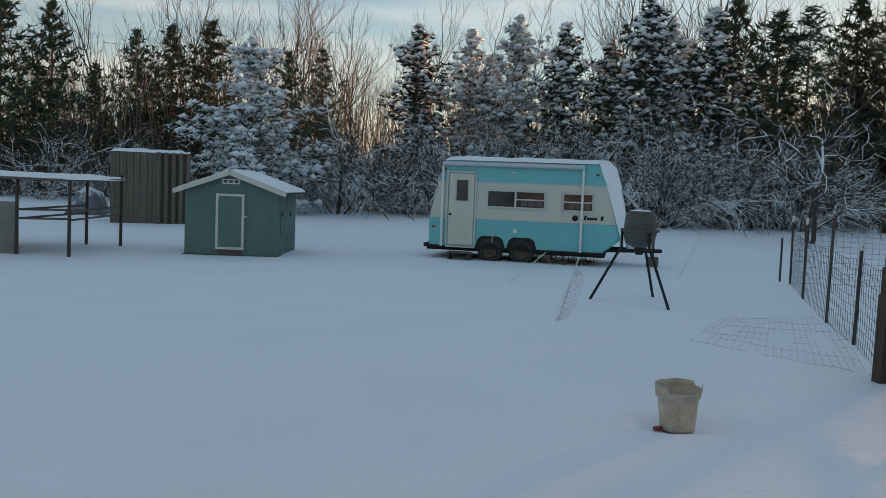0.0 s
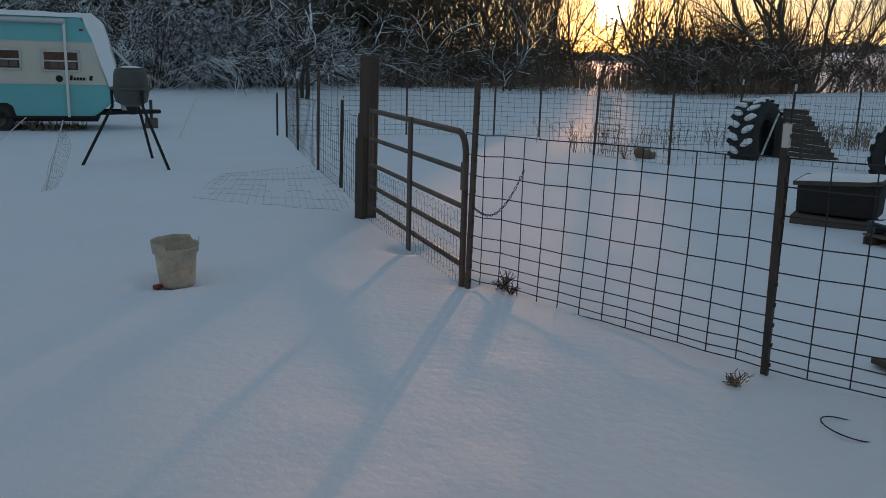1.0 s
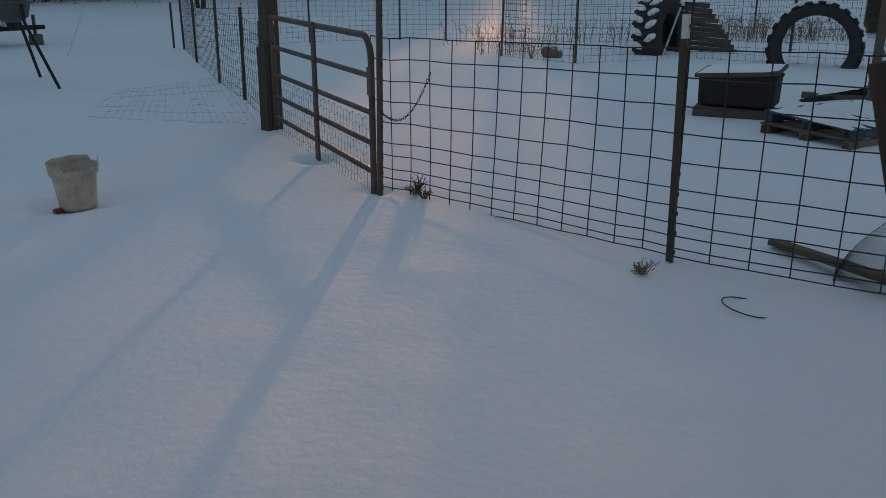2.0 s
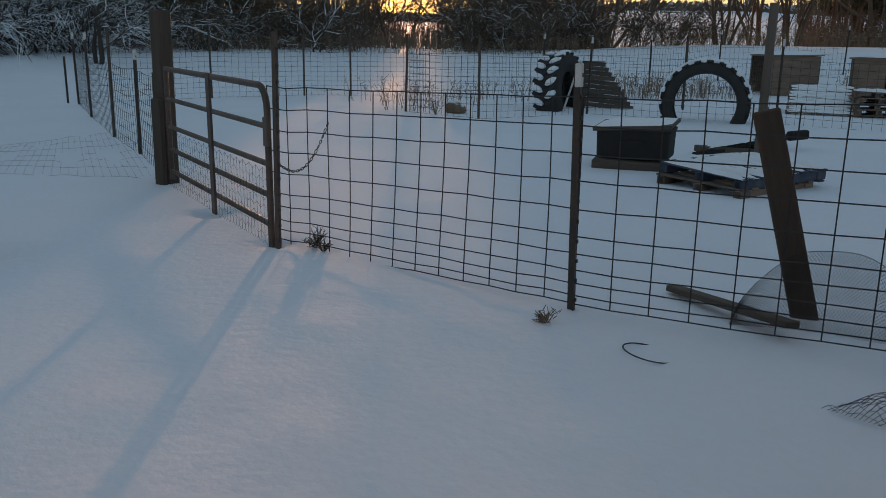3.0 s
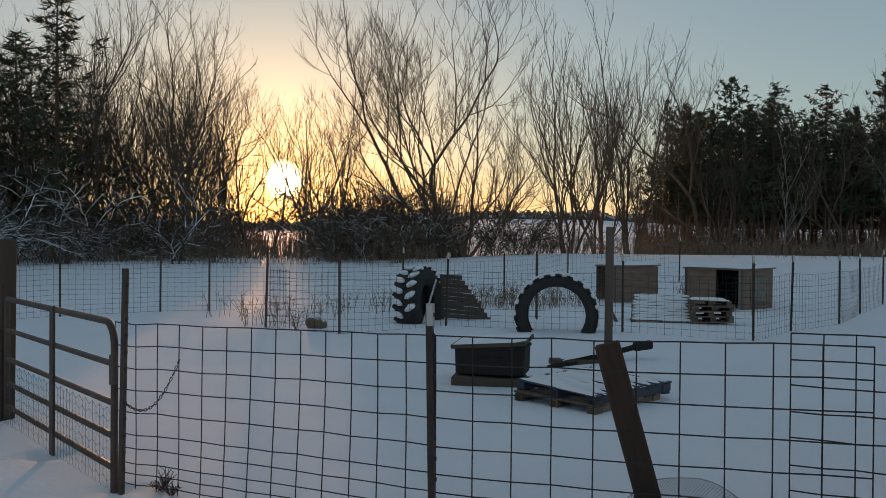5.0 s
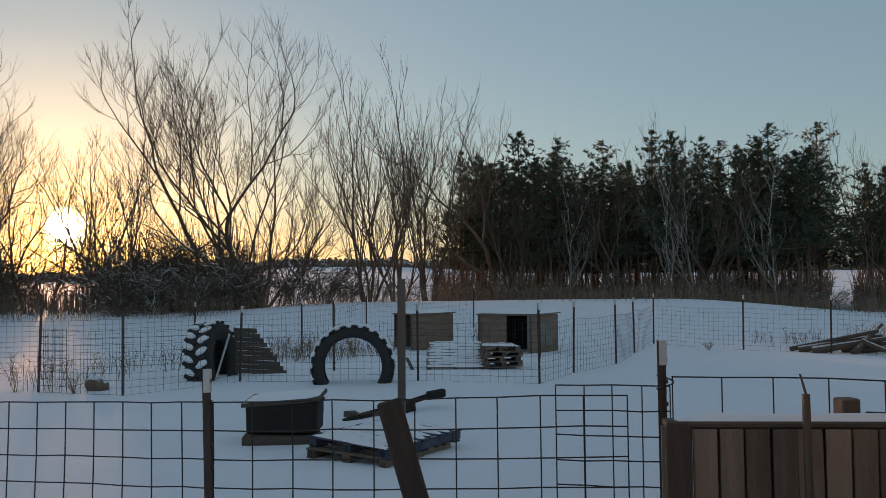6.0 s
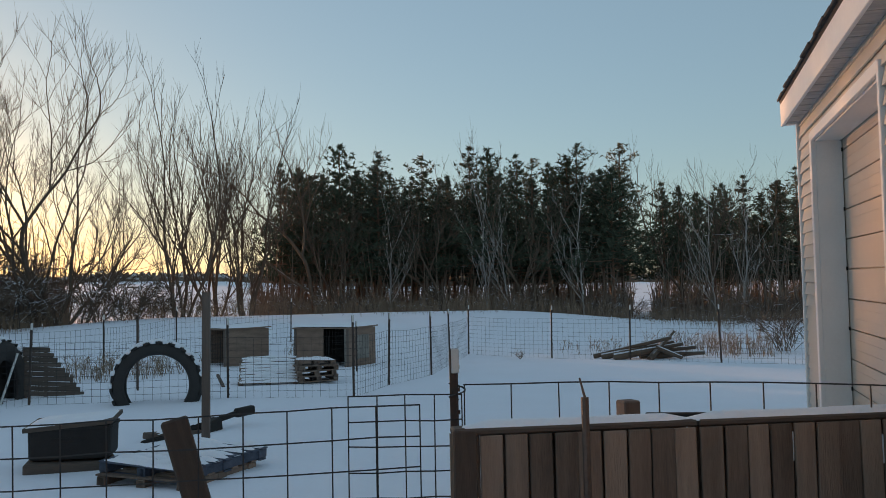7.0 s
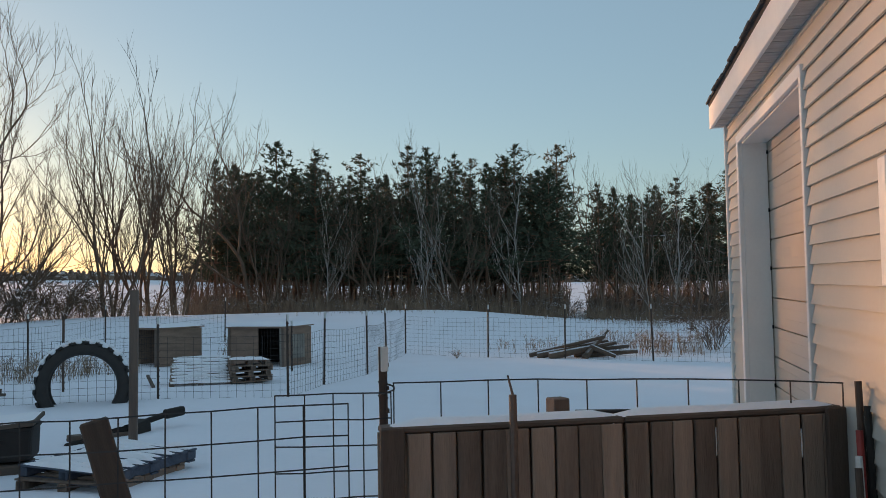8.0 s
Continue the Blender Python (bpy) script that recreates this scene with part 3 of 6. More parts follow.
    for b in (46.3, 47.6, 48.7, 49.8, 50.9, 52.0, 53.1, 57.6, 58.6, 60.0, 61.2):
        plant(rnd.choice(brown), b + rnd.uniform(-0.3, 0.3), rnd.uniform(43, 50), turn(), rnd.uniform(1.0, 1.5) if b < 54 else rnd.uniform(0.6, 0.9), "brown shrubs along the wood")
    for b in (48.9, 52.7, 60.4):
        plant(rnd.choice(bushy_tree), b, rnd.uniform(44, 49), turn(), 0.6 if b < 54 else 0.45, "small snowy trees along the wood")
    plant(willow, 55.2, 45, 305, 0.80)
    plant(arched, 56.4, 47, 305, 0.9)
    for b, d, s in ((62.2, 45, 0.95), (64.2, 48, 0.92), (66.2, 47, 0.9)):
        plant(clump, b, d, turn(), s, "bare clumps on the rise")
    plant(tall[2], 70.8, 50, 40, 0.92, "bare clumps on the rise")
    # pine plantation on the east side
    for row, dist in enumerate((54, 58.5, 64)):
        b = 68.4 + 0.5 * row
        while b < 91.0:
            plant(rnd.choice(pines), b + rnd.uniform(-0.35, 0.35), dist + rnd.uniform(-1.6, 1.6), turn(), rnd.uniform(0.78, 0.98), "pine plantation")
            b += rnd.uniform(1.05, 1.7)
    for b in (72, 79.2, 84.4):
        plant(rnd.choice(tall), b, 52, turn(), 0.72, "bare trees along the plantation")
    for b, s in ((75.5, 0.9), (82.0, 1.0), (83.4, 0.9), (88.3, 1.05), (96.6, 0.95), (98.2, 1.0)):
        plant(birch, b, 51, turn(), s, "birches along the plantation")
    for row, dist in enumerate((60, 66, 72)):
        b = 93.4 + 0.4 * row
        while b < 108:
            plant(rnd.choice(pines), b + rnd.uniform(-0.3, 0.3), dist + rnd.uniform(-1.6, 1.6), turn(), rnd.uniform(0.72, 0.92), "pine plantation")
            b += rnd.uniform(1.2, 2.0)
    for b in (95.0, 100.6):
        plant(rnd.choice(tall), b, 55, turn(), 0.72, "bare trees along the plantation")
    b = 61.0
    while b < 106:
        plant(rnd.choice(brown), b, rnd.uniform(45, 52), turn(), rnd.uniform(0.35, 0.7), "brown shrubs along the wood")
        b += rnd.uniform(1.6, 2.8)
    plant(brown[0], 100.6, 27.0, 30, 0.62, label="leafless reddish-brown bush beside the snowy field")
    drop_models(kinds)
    # low woods on the far hill
    verts, faces = [], []
    for k in range(5200):
        bearing = rnd.uniform(-40, 115)
        a = radians(bearing)
        d = rnd.uniform(392, 440)
        x, y = d * math.sin(a), d * math.cos(a)
        z = ground_z(x, y) - 0.8
        h, w = rnd.uniform(2.2, 5.0) + 1.6 * noise.noise(Vector((bearing * 0.7, 0, 3))), rnd.uniform(0.5, 2.4)
        tip = Vector((x + rnd.uniform(-1.5, 1.5), y + rnd.uniform(-1, 1), z + h))
        polytube(verts, faces, [Vector((x, y, z)), Vector((x, y, z + h * 0.6)), tip], [w * 0.7, w, w * 0.35], 4)
    tagged(raw("far_woods", verts, faces, BRUSH), "distant bare woods on the far hill", "woods", kind="stuff")


def build_brush_belt():
    """The dark depth of the wood: thin stems and saplings too many to count."""
    rnd = random.Random(17)
    verts, faces = [], []
    for k in range(11500):
        if k < 5600:
            b, d, h = rnd.uniform(-34, 55.5), rnd.uniform(48, 74), rnd.uniform(2.0, 9.5)
            if b > 31:
                h = min(6.0, 0.8 + rnd.expovariate(1.4)) if 40.2 < b < 44.7 else min(7.0, 2.2 + rnd.expovariate(0.6))
        else:
            b, d, h = rnd.uniform(66.5, 108), rnd.uniform(50, 80), min(5.0, 1.1 + rnd.expovariate(0.8))
            if 91.3 < b < 92.6:
                continue
        x, y, z = place(b, d)
        p = Vector((x, y, z - 0.2))
        lean = Vector((rnd.uniform(-0.18, 0.18), rnd.uniform(-0.18, 0.18), 1))
        q, r = p + lean * h * 0.5, p + (lean + Vector((rnd.uniform(-0.1, 0.1), rnd.uniform(-0.1, 0.1), 0))) * h
        polytube(verts, faces, [p, q, r], [0.035 + 0.004 * h, 0.028, 0.008], 3)
        for s in range(2):
            m = p.lerp(r, rnd.uniform(0.25, 0.95))
            polytube(verts, faces, [m, m + Vector((rnd.uniform(-1, 1), rnd.uniform(-1, 1), rnd.uniform(-0.1, 0.9))) * h * 0.2], [0.014, 0.007], 3)
    tagged(raw("wood_undergrowth", verts, faces, BRUSH), "dense dark saplings and undergrowth inside the wood", "undergrowth", kind="stuff")


def build_weeds():
    rnd = random.Random(5)

    def field(name, label, spots):
        verts, faces = [], []
        for x0, y0, rad, count, h in spots:
            for k in range(count):
                a, r = rnd.uniform(0, 6.28), rad * rnd.random() ** 0.5
                x, y = x0 + r * math.cos(a), y0 + r * math.sin(a)
                p = Vector((x, y, ground_z(x, y) - 0.03))
                hh = h * rnd.uniform(0.4, 1.1)
                q = p + Vector((rnd.uniform(-0.3, 0.3) * hh, rnd.uniform(-0.3, 0.3) * hh, hh))
                polytube(verts, faces, [p, p.lerp(q, 0.5) + Vector((rnd.uniform(-0.03, 0.03), 0, 0)), q], [0.006, 0.005, 0.003], 3)
                for s in range(3):
                    m = p.lerp(q, rnd.uniform(0.4, 0.95))
                    polytube(verts, faces, [m, m + Vector((rnd.uniform(-1, 1), rnd.uniform(-1, 1), rnd.uniform(0.2, 1))) * hh * 0.25], [0.005, 0.003], 3)
        tagged(raw(name, verts, faces, WEED), label, "weeds", kind="stuff")

    edge = []
    for k in range(150):
        b = 20 + k * 0.56
        d = rnd.uniform(40, 50)
        x, y, z = place(b, d)
        edge.append((x, y, 1.8, 26, rnd.uniform(0.5, 1.1)))
    field("wood_edge_weeds", "dry brown weeds and brush along the wood's edge", edge)
    field("pen_weeds", "dry weed stalks standing in the snow of the pen", [(18.6, 11.2, 1.1, 170, 0.6), (20.2, 10.6, 0.9, 90, 0.5), (24.5, 8.6, 0.8, 90, 0.55), (3.0, 20.2, 0.7, 160, 0.22), (2.4, 20.3, 0.4, 90, 0.2), (11.4, 12.4, 0.5, 18, 0.6), (13.2, 12.6, 0.7, 16, 0.55), (12.4, 14.0, 0.9, 26, 0.6), (15.0, 13.4, 1.2, 40, 0.5), (26, 0.4, 1.2, 60, 0.4), (26.4, -2.6, 1.6, 160, 0.6), (25, -3.6, 1.2, 120, 0.7)])


build_trees()
build_brush_belt()
build_weeds()


# ---- house at the path's end ----
DOOR_A, DOOR_B, DOOR_TOP, EAVE = -3.13, -0.77, 2.95, 3.21


def build_house():
    """Built along its own wall: x runs along the siding to the far corner at 0, y out of the wall."""
    house = thing("house", pose(8.54, -1.886, 0, 0, -1.0, -4), "almond vinyl-sided house with white eave and wide beige door", "house")
    back, near = -7.0, -15.0
    bm = bmesh.new()
    for x0, x1, z0, z1 in ((near, DOOR_A, -0.4, EAVE), (DOOR_B, -0.02, -0.4, EAVE), (DOOR_A, DOOR_B, DOOR_TOP, EAVE)):
        box(bm, (x0 + x1) / 2, -0.10, (z0 + z1) / 2, x1 - x0, 0.17, z1 - z0)
    for x in (-0.11, near + 0.09):
        box(bm, x, back / 2 - 0.1, 1.4, 0.16, -back - 0.2, 3.6)
        prism(bm, [(x - 0.08, 3.20), (x + 0.08, 3.20), (x + 0.08, 3.21), (x - 0.08, 3.21)], back, -0.2)
    box(bm, near / 2, back, 1.4, -near - 0.1, 0.16, 3.6)
    part("wall", bm, VINYL, house)
    bm = bmesh.new()
    mid, wide = (DOOR_A + DOOR_B) / 2, DOOR_B - DOOR_A
    box(bm, mid, -0.27, 1.4, wide + 0.3, 0.05, 3.4)
    door = part("garage_door", bm, DOOR_PANEL, house, "satin beige sectional door with horizontal seams")
    z, k = 0.02, 0
    while z < DOOR_TOP - 0.02:
        h = min(0.235, DOOR_TOP - z)
        bm = bmesh.new()
        box(bm, mid, -0.225, z + h / 2, wide - 0.01, 0.045, h - 0.007, bevel=0.005)
        for q in (0.35, 0.68):
            box(bm, mid, -0.2035, z + h * q, wide - 0.02, 0.006, 0.012)
        part("panel", bm, DOOR_PANEL, door)
        if k % 2 == 0:
            bm = bmesh.new()
            box(bm, DOOR_B - 0.03, -0.196, z + 0.004, 0.016, 0.012, 0.03)
            part("roller_hinge", bm, DARK, door)
        z += 0.235
        k += 1
    for x0, x1 in ((DOOR_B - 0.02, DOOR_B + 0.075), (DOOR_A - 0.03, DOOR_A + 0.02)):
        bm = bmesh.new()
        box(bm, (x0 + x1) / 2, 0.012, DOOR_TOP / 2, x1 - x0, 0.035, DOOR_TOP + 0.1, bevel=0.004)
        part("jamb", bm, WHITE_PAINT, house, "white painted trim")
    bm = bmesh.new()
    box(bm, DOOR_B - 0.014, -0.10, DOOR_TOP / 2, 0.026, 0.19, DOOR_TOP)
    part("door_reveal", bm, WHITE_PAINT, house)
    bm = bmesh.new()
    box(bm, mid, 0.014, DOOR_TOP + 0.02, wide, 0.032, 0.075, bevel=0.004)
    box(bm, mid, -0.10, DOOR_TOP - 0.016, wide - 0.04, 0.19, 0.026)
    part("head_trim", bm, WHITE_PAINT, house)
    bm = bmesh.new()
    box(bm, -0.005, 0.006, EAVE / 2 - 0.2, 0.05, 0.05, EAVE + 0.4, bevel=0.005)
    part("corner_post", bm, WHITE_PAINT, house)
    # eave: soffit boards, fascia, roof slope with a ragged shingle edge
    bm = bmesh.new()
    box(bm, near / 2 + 0.03, 0.135, EAVE + 0.085, -near + 0.06, 0.026, 0.20, bevel=0.004)
    part("fascia", bm, WHITE_PAINT, house)
    bm = bmesh.new()
    prism(bm, [(-0.01, EAVE - 0.01), (0.05, EAVE - 0.01), (0.05, EAVE + 0.18), (-0.01, EAVE + 0.18)], -0.2, 0.12)
    part("eave_return", bm, WHITE_PAINT, house)
    for k in range(60):
        bm = bmesh.new()
        box(bm, -0.04 - k * 0.125, 0.062, EAVE + 0.004 + 0.003 * (k % 2), 0.119, 0.12, 0.012)
        part("soffit_board", bm, SOFFIT, house)
    rise = math.atan(0.33)
    tilt = Matrix.Rotation(-rise, 4, "X")
    half = -back / 2 + 0.1
    for side in (1, -1):
        bm = bmesh.new()
        run = half / math.cos(rise)
        y = 0.15 - half / 2 if side > 0 else back - 0.05 + half / 2
        box(bm, near / 2, y, EAVE + 0.20 + 0.33 * half / 2, -near + 0.12, run, 0.04, tilt if side > 0 else Matrix.Rotation(rise, 4, "X"))
        roof = part("roof", bm, SHINGLE, house, "dark asphalt shingle roof")
        if side > 0:
            rnd = random.Random(4)
            for k in range(44):
                bm = bmesh.new()
                box(bm, -0.05 - k * 0.20, 0.10 + rnd.uniform(-0.01, 0.012), EAVE + 0.243, 0.19, 0.17, 0.014, tilt @ Matrix.Rotation(rnd.uniform(-0.02, 0.02), 4, "Z"))
                part("shingle", bm, SHINGLE, roof)
    # siding courses, each a tilted board
    course, z = 0.1055, -0.2
    lean = Matrix.Rotation(0.19, 4, "X")
    while z < EAVE - 0.02:
        h = min(course, EAVE - z)
        spans = [(near, DOOR_A - 0.035), (DOOR_B + 0.08, -0.032)] if z < DOOR_TOP + 0.0 else [(near, -0.032)]
        for a, b in spans:
            bm = bmesh.new()
            box(bm, (a + b) / 2, 0.0, z + h / 2, b - a, 0.012, h + 0.014, lean)
            part("siding_board", bm, VINYL, house)
        z += course
    # edge of a white window frame
    bm = bmesh.new()
    box(bm, -4.54, 0.02, 2.05, 0.10, 0.04, 0.50, bevel=0.005)
    part("window_trim", bm, WHITE_PAINT, house)


# ---- camper trailer ----
def build_trailer():
    tr = thing("camper_trailer", pose(-0.28, 20.35, 0.0, 0, 0, -12.5), "turquoise and cream vintage camper trailer with snow on its roof", "camper")
    W = 2.05
    rear = [(0.28, 0.02), (0.95, 0.0), (2.18, 0.30), (2.32, 0.42)]
    front = [(0.28, 4.06), (0.62, 4.50), (2.16, 4.08), (2.32, 3.94)]

    def edge(tab, z):
        for (z0, a), (z1, b) in zip(tab, tab[1:]):
            if z <= z1:
                return a + (b - a) * (z - z0) / (z1 - z0)
        return tab[-1][1]

    def band(name, z0, z1, material, label):
        zs = [z0] + [z for z, _ in rear + front if z0 < z < z1] + [z1]
        zs = sorted(set(zs))
        bm = bmesh.new()
        prism(bm, [(edge(rear, z), z) for z in zs] + [(edge(front, z), z) for z in reversed(zs)], 0, W)
        es = [e for e in bm.edges if abs(e.verts[0].co.y - e.verts[1].co.y) < 1e-4 and abs(e.verts[0].co.z - e.verts[1].co.z) > 0.05]
        bmesh.ops.bevel(bm, geom=es, offset=0.035, segments=2, affect="EDGES")
        return part(name, bm, material, tr, label)

    band("lower_skin", 0.28, 0.965, TURQUOISE, "turquoise painted aluminium skin")
    band("middle_skin", 0.969, 1.826, CREAM, "cream painted aluminium skin")
    band("upper_skin", 1.83, 2.32, TURQUOISE, "turquoise painted aluminium skin")
    # ribs pressed into the skin and trim rails
    for z in (0.967, 1.828):
        bm = bmesh.new()
        a, b = edge(rear, z) + 0.04, edge(front, z) - 0.04
        box(bm, (a + b) / 2, -0.005, z, b - a, 0.016, 0.022, bevel=0.004)
        part("trim_rail", bm, ALUMINIUM, tr)
    for k in range(9):
        z = 0.40 + 0.065 * k
        bm = bmesh.new()
        a, b = edge(rear, z) + 0.06, edge(front, z) - 0.06
        box(bm, (a + b) / 2, -0.001, z, b - a, 0.006, 0.010)
        part("skin_rib", bm, TURQUOISE, tr)
    bm = bmesh.new()
    box(bm, 2.05, -0.012, 0.285, 4.15, 0.04, 0.05)
    box(bm, 2.05, W / 2, 0.24, 4.2, W - 0.2, 0.10)
    part("chassis", bm, DARK, tr)
    bm = bmesh.new()
    box(bm, -0.04, W / 2, 0.30, 0.12, W + 0.06, 0.09, bevel=0.01)
    part("rear_bumper", bm, DARK, tr)
    # door
    bm = bmesh.new()
    box(bm, 0.78, -0.02, 1.17, 0.62, 0.04, 1.70, bevel=0.02)
    door = part("door", bm, CREAM, tr, "off-white camper door with a small window")
    bm = bmesh.new()
    for x, z, sx, sz in ((0.44, 1.17, 0.04, 1.78), (1.12, 1.17, 0.04, 1.78), (0.78, 2.05, 0.70, 0.04), (0.78, 0.29, 0.70, 0.04)):
        box(bm, x, -0.02, z, sx, 0.05, sz, bevel=0.006)
    part("door_frame", bm, ALUMINIUM, door)
    bm = bmesh.new()
    box(bm, 0.80, -0.045, 1.62, 0.27, 0.014, 0.48, bevel=0.004)
    part("door_window", bm, GLASS_DARK, door)
    bm = bmesh.new()
    for x, z, sx, sz in ((0.65, 1.62, 0.025, 0.53), (0.95, 1.62, 0.025, 0.53), (0.80, 1.875, 0.32, 0.025), (0.80, 1.365, 0.32, 0.025)):
        box(bm, x, -0.045, z, sx, 0.03, sz)
    part("window_frame", bm, ALUMINIUM, door)
    bm = bmesh.new()
    rod(bm, (0.53, -0.04, 1.05), (0.53, -0.09, 1.05), 0.028)
    part("handle", bm, DARK, door)
    # windows

    def window(x0, x1, z0, z1, split, label):
        bm = bmesh.new()
        box(bm, (x0 + x1) / 2, -0.008, (z0 + z1) / 2, x1 - x0, 0.02, z1 - z0)
        w = part("window", bm, GLASS_DARK, tr, label)
        bm = bmesh.new()
        for x, z, sx, sz in ((x0, (z0 + z1) / 2, 0.035, z1 - z0 + 0.035), (x1, (z0 + z1) / 2, 0.035, z1 - z0 + 0.035), ((x0 + x1) / 2, z0, x1 - x0, 0.04), ((x0 + x1) / 2, z1, x1 - x0 + 0.06, 0.045), (split, (z0 + z1) / 2, 0.045, z1 - z0)):
            box(bm, x, -0.022, z, sx, 0.04, sz, bevel=0.005)
        part("window_frame", bm, ALUMINIUM, w)
        bm = bmesh.new()
        box(bm, (split + x1) / 2, -0.024, (z0 + z1) / 2, x1 - split, 0.02, 0.03)
        part("slide_rail", bm, ALUMINIUM, w)
        bm = bmesh.new()
        for k in range(3):
            box(bm, split + (x1 - split) * (0.3 + 0.25 * k), -0.020, z0 + (z1 - z0) * 0.28, (x1 - split) * 0.22, 0.004, (z1 - z0) * 0.30)
        part("curtain", bm, CURTAIN, w, "faded curtain behind the glass")
        return w

    window(1.40, 2.74, 1.26, 1.65, 2.06, "long sliding window with aluminium frame")
    window(3.14, 3.84, 1.24, 1.64, 3.16, "small sliding window with aluminium frame")
    # awning: two white arms and a roll under the roof's edge
    for x in (0.33, 3.60):
        bm = bmesh.new()
        box(bm, x, -0.055, 1.27, 0.055, 0.05, 1.96, bevel=0.008)
        part("awning_arm", bm, WHITE_PAINT, tr, "white awning arm")
    bm = bmesh.new()
    rod(bm, (0.33, -0.07, 2.24), (3.62, -0.07, 2.24), 0.055, seg=12)
    part("awning_roll", bm, ALUMINIUM, tr, "rolled white awning")
    # wheels, arches, tongue, jack
    for x in (1.50, 2.24):
        # near-black block on the skin, painted as the shade of the cut-out arch
        bm = bmesh.new()
        prism(bm, [(x + 0.36, 0.285), (x + 0.30, 0.50), (x + 0.20, 0.57), (x - 0.20, 0.57), (x - 0.30, 0.50), (x - 0.36, 0.285)], -0.006, 0.12)
        part("wheel_arch", bm, DARK, tr)
        bm = bmesh.new()
        lathe(bm, [(0.17, -0.09), (0.27, -0.10), (0.295, -0.07), (0.30, 0), (0.295, 0.07), (0.27, 0.10), (0.17, 0.09)], 24)
        bmesh.ops.transform(bm, matrix=pose(x, 0.085, 0.235, 90, 0, 0), verts=bm.verts[:])
        wheel = part("tyre", bm, RUBBER, tr, smooth=True)
        bm = bmesh.new()
        lathe(bm, [(0.0, 0.05), (0.06, 0.06), (0.08, 0.02), (0.165, 0.04), (0.175, 0.08)], 18)
        bmesh.ops.transform(bm, matrix=pose(x, 0.055, 0.235, 90, 0, 0), verts=bm.verts[:])
        part("rim", bm, STEEL_RUST, wheel, smooth=True)
    bm = bmesh.new()
    for y in (0.45, 1.6):
        rod(bm, (3.9, y, 0.34), (5.45, W / 2, 0.36), 0.045, seg=6)
    part("tongue", bm, DARK, tr, "dark steel towing frame")
    bm = bmesh.new()
    rod(bm, (5.25, W / 2, 0.02), (5.25, W / 2, 0.62), 0.035)
    part("jack", bm, STEEL_RUST, tr)
    bm = bmesh.new()
    box(bm, 5.25, W / 2, 0.09, 0.28, 0.28, 0.24, bevel=0.02)
    part("jack_block", bm, GREY_WOOD, tr)
    bm = bmesh.new()
    rod(bm, (4.75, W / 2 - 0.25, 0.40), (4.75, W / 2 - 0.25, 0.95), 0.13, seg=14)
    part("gas_bottle", bm, WHITE_PAINT, tr)
    # front window cover hanging off its frame, with snow
    bm = bmesh.new()
    box(bm, 4.68, W / 2, 1.55, 0.05, 1.7, 0.55, Matrix.Rotation(-0.75, 4, "Y"), bevel=0.01)
    part("front_shade", bm, ALUMINIUM, tr, "front window cover propped open and white with snow")
    bm = bmesh.new()
    rod(bm, (4.30, 0.35, 1.25), (4.62, 0.30, 1.30), 0.012)
    rod(bm, (4.22, 0.35, 1.70), (4.62, 0.30, 1.30), 0.012)
    part("shade_strut", bm, DARK, tr)
    # lights, vents, lettering as plain shapes
    for x, z, sx, sz, mtl in ((2.0, 2.07, 0.10, 0.045, ALUMINIUM), (0.36, 2.10, 0.07, 0.045, RED), (3.92, 2.08, 0.07, 0.045, RED), (0.12, 0.74, 0.07, 0.05, RED), (2.08, 0.72, 0.09, 0.10, WHITE_PAINT), (1.55, 0.62, 0.02, 0.42, ALUMINIUM)):
        bm = bmesh.new()
        box(bm, x, -0.014, z, sx, 0.028, sz, bevel=0.006)
        part("marker_light" if sz < 0.06 else "service_hatch", bm, mtl, tr)
    bm = bmesh.new()
    rod(bm, (3.45, -0.002, 1.08), (3.45, -0.008, 1.08), 0.07, seg=18)
    emblem = part("emblem", bm, DARK, tr, "dark round emblem")
    for x, w, h in ((3.68, 0.05, 0.10), (3.745, 0.05, 0.06), (3.805, 0.05, 0.06), (3.865, 0.05, 0.06), (3.925, 0.05, 0.06), (4.06, 0.06, 0.10)):
        bm = bmesh.new()
        box(bm, x, -0.006, 1.05 + h / 2, w, 0.008, h, Matrix.Rotation(0.15, 4, "Y"))
        part("lettering_bar", bm, DARK, tr)
    snow_slab("roof_snow", tr, 0.36, 4.10, -0.04, W + 0.03, 2.325, 0.12, 3.0, label="thick snow on the roof")
    bm = bmesh.new()
    outer = [(3.92, 2.42), (4.12, 2.42), (4.30, 2.28), (4.42, 1.9), (4.52, 1.45), (4.63, 0.95), (4.66, 0.72), (4.58, 0.58)]
    inner = [(4.44, 0.60), (4.50, 0.62), (4.40, 0.95), (4.26, 1.45), (4.12, 1.9), (4.02, 2.16), (3.94, 2.33)]
    prism(bm, outer + inner, -0.035, W + 0.02)
    bmesh.ops.subdivide_edges(bm, edges=[e for e in bm.edges if abs(e.verts[0].co.y - e.verts[1].co.y) > 1], cuts=9)
    for v in bm.verts:
        v.co.x += 0.05 * noise.noise(v.co * 2.6)
        v.co.y += 0.03 * noise.noise(v.co * 3.1 + Vector((5, 0, 0)))
    part("front_snow", bm, SNOW_CAP, tr, "snow plastered on the sloping front")
    # step, brush under the floor
    bm = bmesh.new()
    box(bm, 0.80, -0.14, 0.16, 0.55, 0.28, 0.04, bevel=0.008)
    for x in (0.56, 1.04):
        box(bm, x, -0.12, 0.05, 0.04, 0.25, 0.24)
    part("step", bm, STEEL_RUST, tr)


